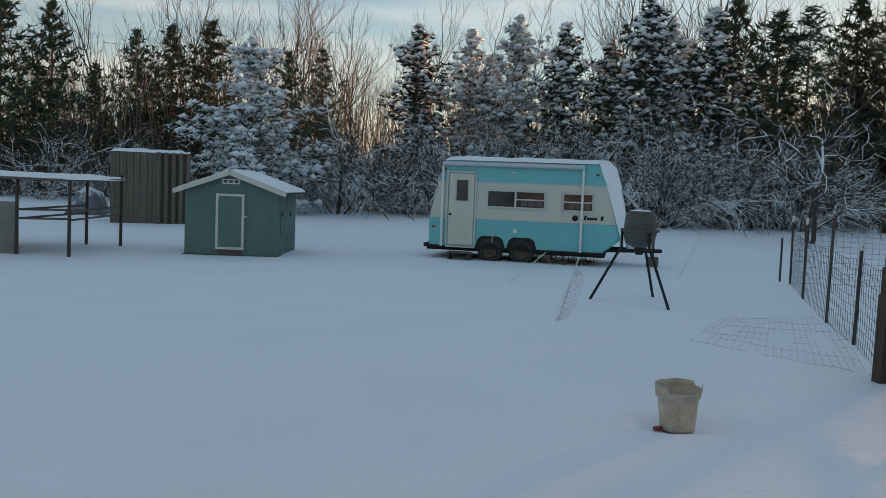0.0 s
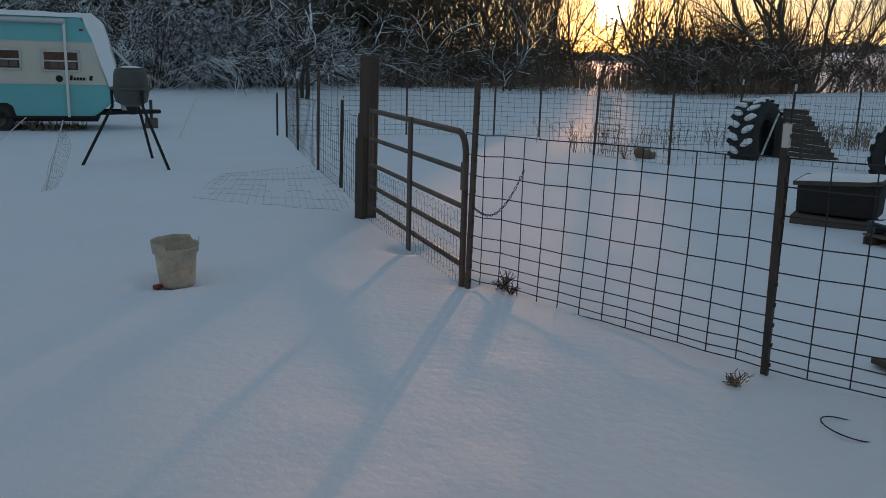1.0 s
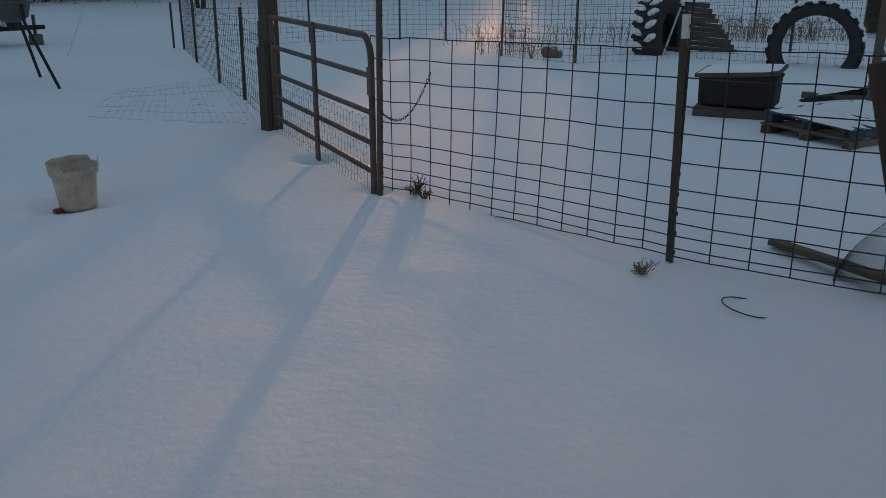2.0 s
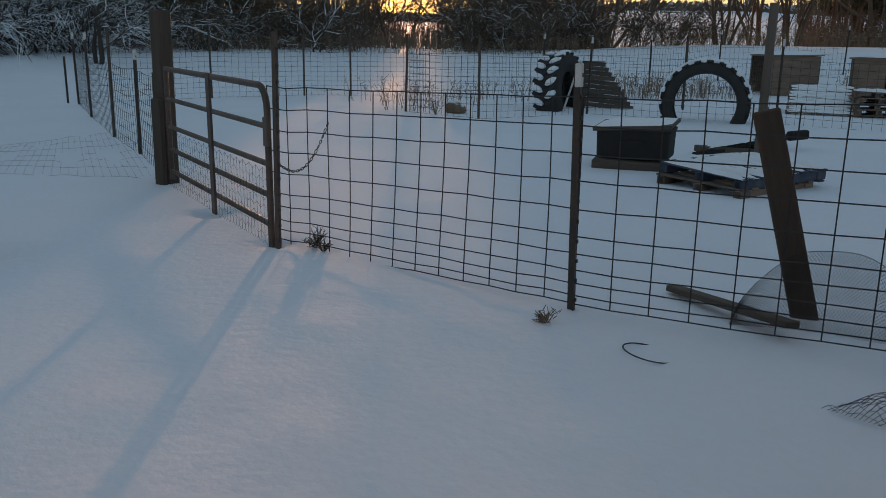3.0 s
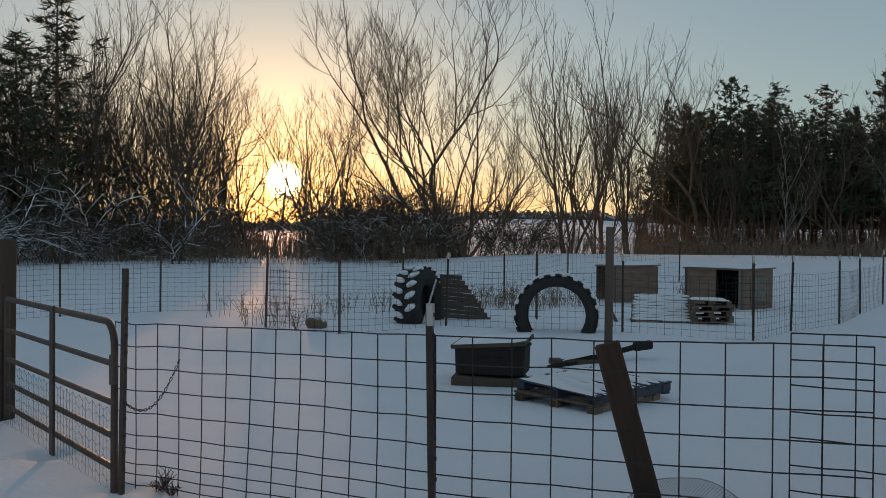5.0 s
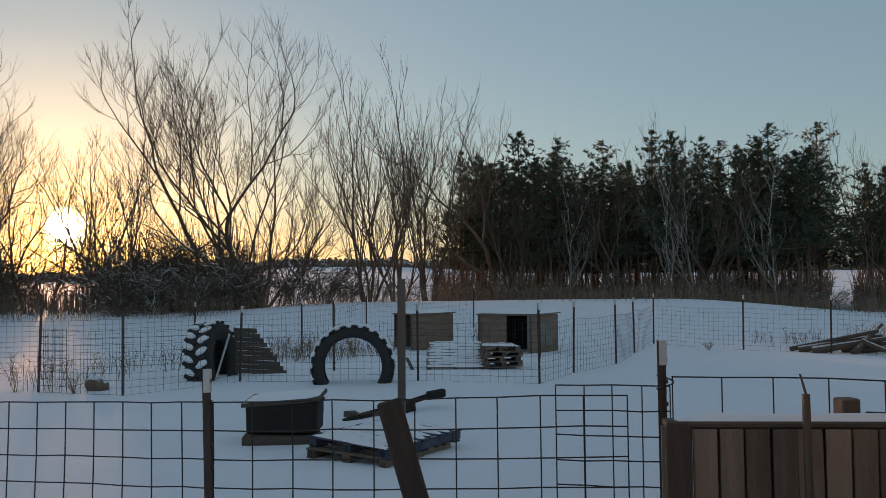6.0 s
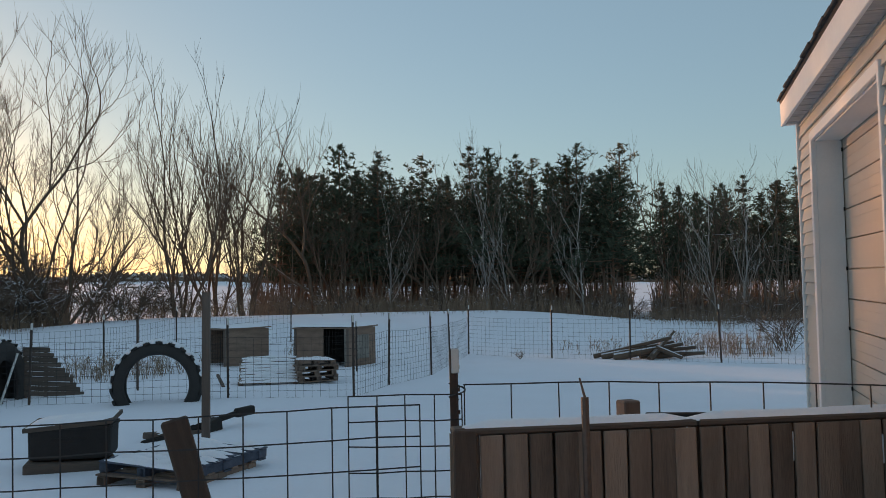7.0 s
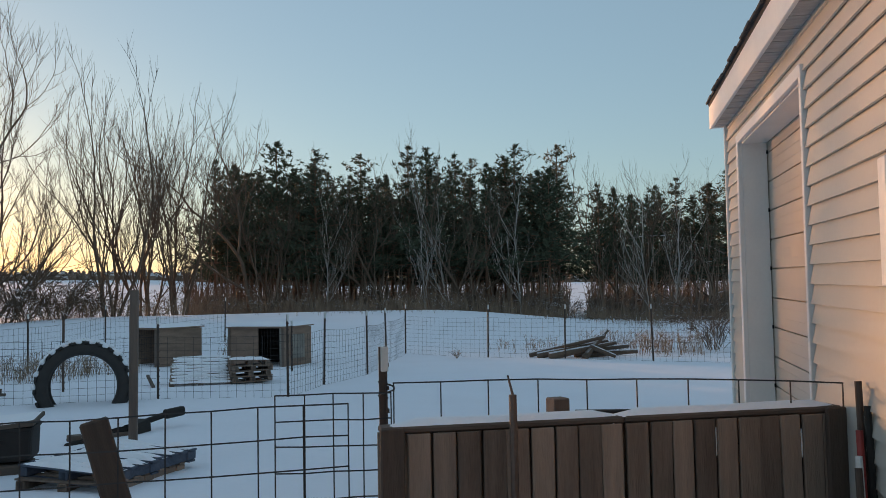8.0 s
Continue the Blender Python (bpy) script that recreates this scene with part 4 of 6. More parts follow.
def build_shed():
    s = thing("garden_shed", pose(-5.60, 18.72, 0, 0, 0, -1.2), "small sage green wooden shed with snow on its gable roof", "shed")
    W, D, H, P = 2.02, 2.15, 1.44, 1.80
    bm = bmesh.new()
    prism(bm, [(0, -0.15), (W, -0.15), (W, H), (W / 2, P), (0, H)], 0, D)
    part("wall", bm, GREEN_PAINT, s)
    bm = bmesh.new()
    box(bm, W + 0.004, D / 2, 0.75, 0.02, 0.03, 1.40)
    box(bm, W + 0.004, 0.02, 0.72, 0.03, 0.06, 1.44)
    part("corner_trim", bm, GREEN_PAINT, s)
    bm = bmesh.new()
    box(bm, W + 0.012, 0.95, 0.72, 0.02, 1.15, 0.55, bevel=0.004)
    hatch = part("hatch", bm, GREEN_PAINT, s, "green side hatch")
    for y in (0.5, 1.4):
        bm = bmesh.new()
        box(bm, W + 0.028, y, 0.92, 0.02, 0.06, 0.10)
        part("hinge", bm, DARK, hatch)
    bm = bmesh.new()
    box(bm, 1.0, -0.012, 0.74, 0.52, 0.03, 1.10, bevel=0.004)
    door = part("door", bm, GREEN_PAINT, s, "green shed door in a cream frame")
    bm = bmesh.new()
    for x, z, sx, sz in ((0.715, 0.74, 0.055, 1.22), (1.285, 0.74, 0.055, 1.22), (1.0, 1.325, 0.52, 0.055), (1.0, 0.16, 0.52, 0.055)):
        box(bm, x, -0.02, z, sx, 0.045, sz, bevel=0.004)
    part("door_frame", bm, CREAM, door)
    bm = bmesh.new()
    rod(bm, (1.30, -0.05, 0.86), (1.38, -0.05, 0.86), 0.018)
    rod(bm, (1.30, -0.02, 0.86), (1.30, -0.07, 0.86), 0.015)
    part("latch", bm, ALUMINIUM, door)
    bm = bmesh.new()
    box(bm, 1.0, -0.012, 0.06, 0.55, 0.03, 0.10)
    part("threshold", bm, OLD_WOOD_H, s)
    bm = bmesh.new()
    box(bm, W / 2, -0.01, 1.62, 0.40, 0.03, 0.11, bevel=0.004)
    vent = part("vent", bm, WHITE_PAINT, s, "white louvre vent")
    for x in (-0.12, 0, 0.12):
        bm = bmesh.new()
        box(bm, W / 2 + x, -0.028, 1.62, 0.085, 0.01, 0.06)
        part("louvre", bm, GREY_WOOD, vent)
    ang = math.atan2(P - H, W / 2)
    for side in (-1, 1):
        m = Matrix.Rotation(side * ang, 4, "Y")
        L = W / 2 / math.cos(ang) + 0.24
        cx, cz = W / 2 + side * (L / 2) * math.cos(ang), P + 0.045 - (L / 2) * math.sin(ang)
        bm = bmesh.new()
        box(bm, cx, D / 2, cz, L, D + 0.30, 0.035, m)
        roof = part("roof", bm, SHINGLE, s)
        bm = bmesh.new()
        box(bm, cx, -0.16, cz - 0.035, L, 0.03, 0.10, m, bevel=0.004)
        part("barge_board", bm, CREAM, roof)
        bm = bmesh.new()
        n = 16
        rows = []
        for i in range(n + 1):
            u = i / n
            row = []
            for j in range(n + 1):
                v = j / n
                e = min(u if side > 0 else 1e9, 1 - u, v, 1 - v) * 1.3
                t = 0.065 * min(1, (max(e, 0) / 0.12) ** 0.5) * (0.9 + 0.4 * noise.noise(Vector((u * 4, v * 4, side * 3))))
                if side < 0:
                    t *= 0.6
                x = W / 2 + side * L * u * math.cos(ang)
                z = P + 0.066 - L * u * math.sin(ang) + t
                row.append(bm.verts.new((x, -0.12 + v * (D + 0.25), z)))
            rows.append(row)
        for i in range(n):
            for j in range(n):
                f = (rows[i][j], rows[i + 1][j], rows[i + 1][j + 1], rows[i][j + 1])
                bm.faces.new(f if side > 0 else f[::-1])
        part("roof_snow", bm, SNOW_CAP, s, "snow on the roof slope", smooth=True)
    bm = bmesh.new()
    box(bm, W / 2, -0.02, -0.02, W + 0.06, 0.06, 0.06)
    box(bm, W + 0.02, D / 2, -0.02, 0.06, D, 0.06)
    part("skid", bm, DARK, s)


def build_board_shed():
    s = thing("board_shed", pose(-10.72, 27.85, 0.05, 0, 0, 22), "tall narrow grey weathered board shed capped with snow", "shed")
    W, D, H = 2.42, 1.3, 2.40
    bm = bmesh.new()
    box(bm, W / 2, D / 2, H / 2, W - 0.06, D - 0.06, H)
    part("wall", bm, GREY_WOOD, s)
    for k in range(6):
        bm = bmesh.new()
        box(bm, 0.12 + k * 0.215, 0.0, H / 2, 0.205, 0.05, H - 0.05, bevel=0.006)
        part("board", bm, GREY_WOOD, s)
    for x in (0.02, 1.34):
        bm = bmesh.new()
        box(bm, x, -0.02, H / 2, 0.14, 0.09, H, bevel=0.01)
        part("corner_post", bm, GREY_WOOD, s)
    for k in range(5):
        bm = bmesh.new()
        box(bm, 1.44 + k * 0.235, -0.05, H / 2, 0.13, 0.12, H + 0.03, bevel=0.01)
        part("batten", bm, GREY_WOOD, s)
    snow_slab("top_snow", s, -0.05, W + 0.02, -0.05, D, H, 0.13, 8.0)
    for k in range(5):
        snow_slab("batten_snow", s, 1.37 + k * 0.235, 1.52 + k * 0.235, -0.12, 0.10, H + 0.03, 0.12, 9.0 + k)


def build_run():
    r = thing("poultry_run", pose(0, 0, 0), "rough pole-framed poultry run with a snow-covered roof", "animal pen")
    feet = [(-8.57, 17.27, 1.52), (-7.43, 17.09, 1.52), (-8.36, 20.18, 1.55), (-7.51, 20.07, 1.68), (-11.2, 17.6, 1.52), (-11.0, 20.4, 1.55)]
    for x, y, h in feet:
        bm = bmesh.new()
        rod(bm, (x, y, -0.2), (x + 0.02, y, h), 0.038, 0.032, 9)
        part("post", bm, OLD_WOOD, r)
    for z in (0.72, 0.90):
        for a, b in (((-8.57, 17.25), (-7.43, 17.07)), ((-7.43, 17.07), (-7.51, 20.05)), ((-8.5, 17.3), (-8.36, 20.1))):
            bm = bmesh.new()
            rod(bm, (*a, z), (*b, z + 0.03), 0.022, seg=6)
            part("rail", bm, OLD_WOOD_H, r)
    bm = bmesh.new()
    box(bm, -9.55, 18.7, 1.56, 4.2, 3.3, 0.05, pose(0, 0, 0, 0.6, 0.6, -2), bevel=0.01)
    part("roof_sheet", bm, GREY_WOOD, r)
    snow_slab("roof_snow", r, -11.6, -7.40, 17.05, 20.3, 1.585, 0.11, 21.0, shear=-0.05)
    bm = bmesh.new()
    box(bm, -9.9, 17.32, 0.50, 2.7, 0.03, 1.10, bevel=0.005)
    part("side_sheet", bm, PLY_GREY, r, "pale grey plywood side sheet")
    bm = bmesh.new()
    prism(bm, [(0, 0), (1.5, 0), (1.15, 0.95), (0.75, 1.15), (0.45, 0.9)], 0, 1.4)
    bmesh.ops.subdivide_edges(bm, edges=bm.edges[:], cuts=3, use_grid_fill=True)
    for v in bm.verts:
        v.co += Vector((0.06, 0.06, 0.05)) * noise.noise(v.co * 2.5)
    bmesh.ops.transform(bm, matrix=pose(-13.4, 30.2, 0.05, 0, 0, 12), verts=bm.verts[:])
    tagged(part("tarpaulin", bm, TARP, None, smooth=True), "heap under a grey tarpaulin streaked with snow", "tarp")


def build_feeder():
    f = thing("barrel_feeder", pose(3.10, 13.22, 0), "grey plastic barrel game feeder on a three-legged stand", "feeder")
    bm = bmesh.new()
    lathe(bm, [(0.0, 0.84), (0.10, 0.85), (0.22, 0.92), (0.26, 1.09)], 24)
    part("hopper", bm, FEEDER_GREY, f, smooth=True)
    bm = bmesh.new()
    lathe(bm, [(0.26, 1.09), (0.30, 1.10), (0.30, 1.135), (0.25, 1.14)], 24)
    part("rim", bm, FEEDER_GREY, f)
    bm = bmesh.new()
    lathe(bm, [(0.25, 1.14), (0.235, 1.32), (0.215, 1.39), (0.12, 1.42), (0.0, 1.42)], 24)
    part("lid", bm, FEEDER_GREY, f, smooth=True)
    snow_slab("lid_snow", f, -0.15, 0.15, -0.15, 0.15, 1.415, 0.03, 33.0)
    bm = bmesh.new()
    rod(bm, (0, 0, 0.74), (0, 0, 0.86), 0.06, 0.09, 12)
    part("spinner_box", bm, DARK, f)
    for x, y in ((-0.74, 0.10), (0.31, -0.82), (0.45, 0.72)):
        bm = bmesh.new()
        k = 0.27 / math.hypot(x, y)
        rod(bm, (x * k, y * k, 1.10), (x * k, y * k, 0.84), 0.022, seg=7)
        rod(bm, (x * k, y * k, 0.86), (x, y, -0.06), 0.022, seg=7)
        part("leg", bm, DARK, f)


def build_bucket():
    b = thing("bucket", pose(1.80, 6.17, -0.045, 1.5, -2, 0), "dirty white broken plastic bucket standing in the snow", "bucket")
    bm = bmesh.new()
    seg = 40
    rings = []
    prof = [(0.0, 0.012), (0.122, 0.0), (0.128, 0.03), (0.142, 0.20), (0.148, 0.27), (0.162, 0.275), (0.167, 0.33), (0.168, 0.335), (0.171, 0.40)]
    for r, z in prof:
        ring = []
        for i in range(seg):
            a = 2 * math.pi * i / seg
            q = (a - 5.0 + math.pi) % (2 * math.pi) - math.pi
            top = 0.372 + 0.010 * noise.noise(Vector((a * 3, 2, 1))) + 0.006 * noise.noise(Vector((a * 11, 5, 1)))
            if abs(q) < 0.95:
                top = 0.325 + 0.012 * noise.noise(Vector((a * 7, 0, 1)))
            elif 0.95 <= q < 1.25:
                top = 0.385
            elif 1.25 <= q < 1.9:
                top = 0.335 + 0.01 * noise.noise(Vector((a * 9, 3, 1)))
            zz = top if z > 0.34 else min(z, top)
            ring.append(bm.verts.new((r * math.cos(a), r * math.sin(a), zz * 0.90)))
        rings.append(ring)
    for a, c in zip(rings, rings[1:]):
        for i in range(seg):
            bm.faces.new((a[i], a[(i + 1) % seg], c[(i + 1) % seg], c[i]))
    bmesh.ops.recalc_face_normals(bm, faces=bm.faces[:])
    body = part("body", bm, BUCKET, b, smooth=True)
    solid = body.modifiers.new("wall", "SOLIDIFY")
    solid.thickness = 0.004
    bm = bmesh.new()
    box(bm, -0.17, -0.06, 0.035, 0.09, 0.05, 0.03, pose(0, 0, 0, 0, 0, 25), bevel=0.008)
    tagged(part("red_scrap", bm, RED, None), "small scrap of faded red plastic in the snow", "scrap").matrix_basis = pose(1.83, 6.20, -0.075)


# ---- fences ----
def t_post(parent, x, y, h, tip=True, rusty=False, lean=(0, 0)):
    g = ground_z(x, y)
    m = pose(x, y, g, lean[0], lean[1], 20)
    bm = bmesh.new()
    box(bm, 0, 0, h / 2 - 0.1, 0.034, 0.008, h + 0.2)
    box(bm, 0, 0.018, h / 2 - 0.1, 0.008, 0.034, h + 0.2)
    for k in range(int(h / 0.11)):
        box(bm, 0, -0.008, 0.06 + k * 0.11, 0.014, 0.012, 0.02)
    bmesh.ops.transform(bm, matrix=m, verts=bm.verts[:])
    post = part("post", bm, STEEL_RUST if rusty else POST_GREEN, parent)
    if tip:
        bm = bmesh.new()
        box(bm, 0, 0.008, h - 0.06, 0.037, 0.036, 0.12, bevel=0.003)
        bmesh.ops.transform(bm, matrix=m, verts=bm.verts[:])
        part("post_tip", bm, POST_TIP, post, "white painted tip")
    return post


def mesh_bay(parent, a, b, z0, z1, cell_x, cell_z, r, seed=0, sag=0.02, name="wire_mesh", material=None, bend_by=0.0, z1b=None, steps=None):
    """Wires woven between two posts a and b: lines along and stays upright, each slightly off true."""
    rnd = random.Random(seed)
    verts, faces = [], []
    ax, ay = a
    bx, by = b
    L = math.hypot(bx - ax, by - ay)
    nx, nz = max(1, round(L / cell_x)), max(1, round((z1 - z0) / cell_z))
    levels = [z0 + (z1 - z0) * k / nz for k in range(nz + 1)] if steps is None else [z1 - s for s in reversed(steps)]
    nz = len(levels) - 1
    rise = 0.0 if z1b is None else z1b - z1
    nxv, nyv = -(by - ay) / L, (bx - ax) / L

    def spot(u, z):
        x, y = ax + (bx - ax) * u, ay + (by - ay) * u
        f = (z - z0) / (z1 - z0)
        w = (0.02 * noise.noise(Vector((u * L * 0.9 + seed, z * 1.3, seed * 0.7))) + bend_by * math.sin(math.pi * u)) * (0.3 + f)
        return Vector((x + nxv * w, y + nyv * w, ground_z(x, y) + z + rise * u - sag * math.sin(math.pi * u) * f))

    for k in range(nz + 1):
        z = levels[k]
        polytube(verts, faces, [spot(i / nx, z + rnd.uniform(-0.004, 0.004)) for i in range(nx + 1)], [r] * (nx + 1), 3)
    for i in range(nx + 1):
        o = rnd.uniform(-0.02, 0.02)
        pts = [spot(min(1, max(0, (i + o * (k / nz)) / nx)), levels[k]) for k in range(nz + 1)]
        polytube(verts, faces, pts, [r] * len(pts), 3)
    return raw(name, verts, faces, material or WIRE, parent)


def build_near_fence():
    f = thing("welded_wire_fence", pose(0, 0, 0), "heavy welded wire livestock panel fence on steel posts", "fence")
    t_post(f, 3.595, 5.02, 1.49, tip=False, rusty=True, lean=(0.5, 0.8))
    t_post(f, 3.97, 2.73, 1.33, lean=(-1, -0.6))
    t_post(f, 4.64, 0.545, 1.47, lean=(0, 0.5))
    PANEL = (0, 0.149, 0.298, 0.447, 0.596, 0.745, 0.842, 0.938, 1.012, 1.078, 1.126)
    mesh_bay(f, (3.675, 5.227), (3.98, 2.74), 0.0, 1.10, 0.193, 0.158, 0.0042, 3, 0.01, bend_by=0.05, z1b=1.16, steps=PANEL)
    mesh_bay(f, (3.98, 2.74), (4.544, 0.712), 0.0, 1.16, 0.21, 0.165, 0.0042, 4, 0.0, z1b=1.21, steps=PANEL)
    # the next panel starts before the post and runs to the house
    mesh_bay(f, (4.50, 1.06), (4.63, 0.52), 0.02, 1.25, 0.135, 0.125, 0.004, 5, 0.0)
    mesh_bay(f, (4.66, 0.52), (4.72, -1.59), 0.10, 1.29, 0.225, 0.30, 0.0042, 6, -0.02)
    # loose tie wire
    verts, faces = [], []
    for k in range(6):
        a = k * 1.1
        polytube(verts, faces, [Vector((4.64 + 0.04 * math.cos(a + t), 0.545 + 0.04 * math.sin(a + t), 1.22 + 0.012 * k + 0.01 * t)) for t in (0, 0.8, 1.6, 2.4)], [0.004] * 4, 4)
    raw("tie_wire", verts, faces, WIRE, f)


def build_gate():
    g = thing("tube_gate", pose(0, 0, 0), "brown five-bar tube gate with netting on its lower half", "gate")
    A, B = Vector((4.20, 7.74, 0)), Vector((3.585, 5.10, 0))
    for k, z in enumerate((1.11, 0.83, 0.57, 0.35, 0.14)):
        bm = bmesh.new()
        if k == 0:
            verts, faces = [], []
            pts = [A + Vector((0, 0, z))]
            d = (B - A).normalized()
            for t in range(9):
                ang = math.pi / 2 * t / 8
                pts.append(B - d * 0.16 * (1 - math.sin(ang)) + Vector((0, 0, z - 0.16 * (1 - math.cos(ang)))))
            pts.append(B + Vector((0, 0, -0.05)))
            polytube(verts, faces, pts, [0.024] * len(pts), 10)
            bm.free()
            raw("frame_tube", verts, faces, STEEL_RUST, g, smooth=True)
        else:
            rod(bm, A + Vector((0, 0, z)), B + Vector((0, 0, z + 0.005)), 0.021, seg=10)
            part("bar", bm, STEEL_RUST, g)
    bm = bmesh.new()
    rod(bm, A + Vector((0, 0, 0.06)), A + Vector((0, 0, 1.13)), 0.024, seg=10)
    part("hinge_tube", bm, STEEL_RUST, g)
    bm = bmesh.new()
    mid = A.lerp(B, 0.52)
    box(bm, mid.x - 0.02, mid.y, 0.56, 0.02, 0.09, 1.16, pose(0, 0, 0, 0, 0, -13), bevel=0.003)
    part("brace_strap", bm, STEEL_RUST, g)
    # short grey strip on the gate's end tube
    bm = bmesh.new()
    box(bm, B.x - 0.012, B.y, 0.80, 0.03, 0.05, 0.20, bevel=0.004)
    part("faded_sticker", bm, GREY_WOOD, g)
    # hexagonal netting
    verts, faces = [], []
    L = (B - A).length
    d = (B - A).normalized()
    n = int(L / 0.07)
    for row in range(9):
        z = 0.0 + 0.066 * row
        pts = [A + d * (L * i / n) + Vector((-0.026, 0, z + (0.018 if (i + row) % 2 else -0.018))) for i in range(n + 1)]
        polytube(verts, faces, pts, [0.0013] * len(pts), 3)
    for i in range(n + 1):
        pts = [A + d * (L * i / n) + Vector((-0.026, 0, 0.066 * row + 0.02 * ((i + row) % 2))) for row in range(9)]
        polytube(verts, faces, pts, [0.0012] * len(pts), 3)
    raw("netting", verts, faces, WIRE, g)
    # hinge post
    bm = bmesh.new()
    box(bm, 0, 0, 0.70, 0.15, 0.15, 1.90, bevel=0.014)
    p = tagged(part("gate_post", bm, OLD_WOOD), "square weathered wooden gate post", "post")
    p.matrix_basis = pose(4.27, 7.95, 0, 0.4, 0.3, 12)
    bm = bmesh.new()
    box(bm, 0, 0, 0.32, 0.05, 0.13, 1.0, bevel=0.006)
    q = part("side_board", bm, OLD_WOOD, p)
    q.location = (-0.11, -0.02, 0.0)
    # chain
    c = thing("chain", pose(0, 0, 0), "rusty steel chain looped from the gate to the fence", "chain")
    a, b = Vector((3.60, 5.04, 0.60)), Vector((3.745, 4.62, 0.90))
    pts = []
    for k in range(24):
        t = k / 23
        p = a.lerp(b, t)
        p.z = 0.60 + 0.30 * t ** 2.4 - 0.09 * math.sin(math.pi * t)
        pts.append(p)
    for k in range(23):
        bm = bmesh.new()
        ax = (pts[k + 1] - pts[k])
        m = Matrix.Translation((pts[k] + pts[k + 1]) / 2) @ ax.to_track_quat("X", "Z").to_matrix().to_4x4() @ Matrix.Rotation(math.pi / 2 * (k % 2), 4, "X")
        verts, faces = [], []
        ring = [m @ Vector((0.016 * math.cos(e), 0.008 * math.sin(e), 0)) for e in [2 * math.pi * i / 8 for i in range(9)]]
        polytube(verts, faces, ring, [0.0032] * 9, 4)
        bm.free()
        raw("link", verts, faces, STEEL_RUST, c)


def build_far_fences():
    left = thing("yard_fence", pose(0, 0, 0), "woven wire fence on dark steel posts with white tips", "fence")
    run = [(4.33, 8.12, 0), (4.95, 9.99, 1.24), (5.41, 11.74, 1.47), (6.22, 14.43, 1.38), (7.05, 17.0, 1.36)]
    for x, y, h in run[1:]:
        t_post(left, x, y, h, tip=h != 1.47, rusty=h == 1.47, lean=(0, random.uniform(-1.5, 1.5)))
    t_post(left, 7.0, 17.4, 0.9, tip=False)
    for k, (a, b) in enumerate(zip(run, run[1:])):
        mesh_bay(left, a[:2], b[:2], 0.0, 1.02, 0.15, 0.115, 0.0028, 40 + k, 0.03)
    bm = bmesh.new()
    box(bm, 4.33, 8.25, 0.5, 0.03, 0.03, 1.1)
    part("stake", bm, OLD_WOOD, left)
    back = thing("back_fence", pose(0, 0, 0), "woven wire fence along the back of the pen", "fence")
    run = [(7.05, 17.0), (10.0, 17.1), (12.1, 16.6), (12.95, 15.95), (16.6, 13.2), (20.0, 12.4), (24.0, 12.6), (27.6, 10.4)]
    for k, (x, y) in enumerate(run[1:]):
        t_post(back, x, y, 1.45, tip=k > 2, rusty=k < 3, lean=(random.uniform(-1, 1), random.uniform(-1, 1)))
    for k, (a, b) in enumerate(zip(run, run[1:])):
        mesh_bay(back, a, b, 0.02, 1.12, 0.15, 0.115 if k < 4 else 0.15, 0.0028, 60 + k, 0.03)
    pen = thing("pen_fence", pose(0, 0, 0), "woven wire fence on steel posts dividing the snowy pen", "fence")
    run = [(11.2, 12.1), (11.37, 10.38), (13.74, 9.78), (14.82, 6.58), (14.95, 4.28), (17.06, 4.21), (19.27, 3.82), (22.4, 4.0), (25.0, 3.94), (23.75, 1.46), (23.35, -0.6), (22.35, -2.75), (21.6, -4.6)]
    for k, (x, y) in enumerate(run):
        t_post(pen, x, y, 1.42, tip=k not in (0, 1), rusty=k < 2, lean=(random.uniform(-1.5, 1.5), random.uniform(-1.5, 1.5)))
    t_post(pen, 16.03, 9.08, 1.38, tip=False, rusty=True)
    t_post(pen, 16.3, 9.25, 1.45, tip=False)
    t_post(pen, 20.4, 5.9, 1.2, tip=True)
    for k, (a, b) in enumerate(zip(run, run[1:])):
        mesh_bay(pen, a, b, 0.0, 1.08, 0.15, 0.12, 0.0028, 80 + k, 0.03)
    # a rolled-up end of mesh
    verts, faces = [], []
    for j in range(9):
        z = 0.1 + j * 0.12
        pts = [Vector((11.35 + 0.16 * math.cos(t), 11.9 + 0.22 * math.sin(t), ground_z(11.3, 12) + z)) for t in [6.28 * i / 10 for i in range(11)]]
        polytube(verts, faces, pts, [0.0025] * 11, 3)
    for i in range(10):
        t = 6.28 * i / 10
        polytube(verts, faces, [Vector((11.35 + 0.16 * math.cos(t), 11.9 + 0.22 * math.sin(t), ground_z(11.3, 12) + z)) for z in (0.0, 1.1)], [0.0025] * 2, 3)
    tagged(raw("mesh_roll", verts, faces, WIRE), "loose roll of wire mesh standing by a post", "wire mesh")
    # mesh lying slack on the snow from the gate post to the feeder
    verts, faces = [], []
    low_a, low_b, top_a, top_b = Vector((2.97, 9.83, 0)), Vector((4.32, 8.24, 0)), Vector((3.95, 11.73, 0)), Vector((5.80, 12.28, 0))
    grid = []
    for k in range(7):
        w = k / 6
        pts = []
        for i in range(23):
            t = i / 22
            p = low_a.lerp(low_b, t).lerp(top_a.lerp(top_b, t), w) + Vector((0, -0.16, 0)) * math.sin(math.pi * t) * (1 - w)
            p.z = ground_z(p.x, p.y) + 0.007 + 0.030 * noise.noise(Vector((t * 7, w * 3, 2)))
            pts.append(p)
        polytube(verts, faces, pts, [0.0011] * 23, 3)
        grid.append(pts)
    for i in range(23):
        polytube(verts, faces, [grid[k][i] for k in range(7)], [0.0011] * 7, 3)
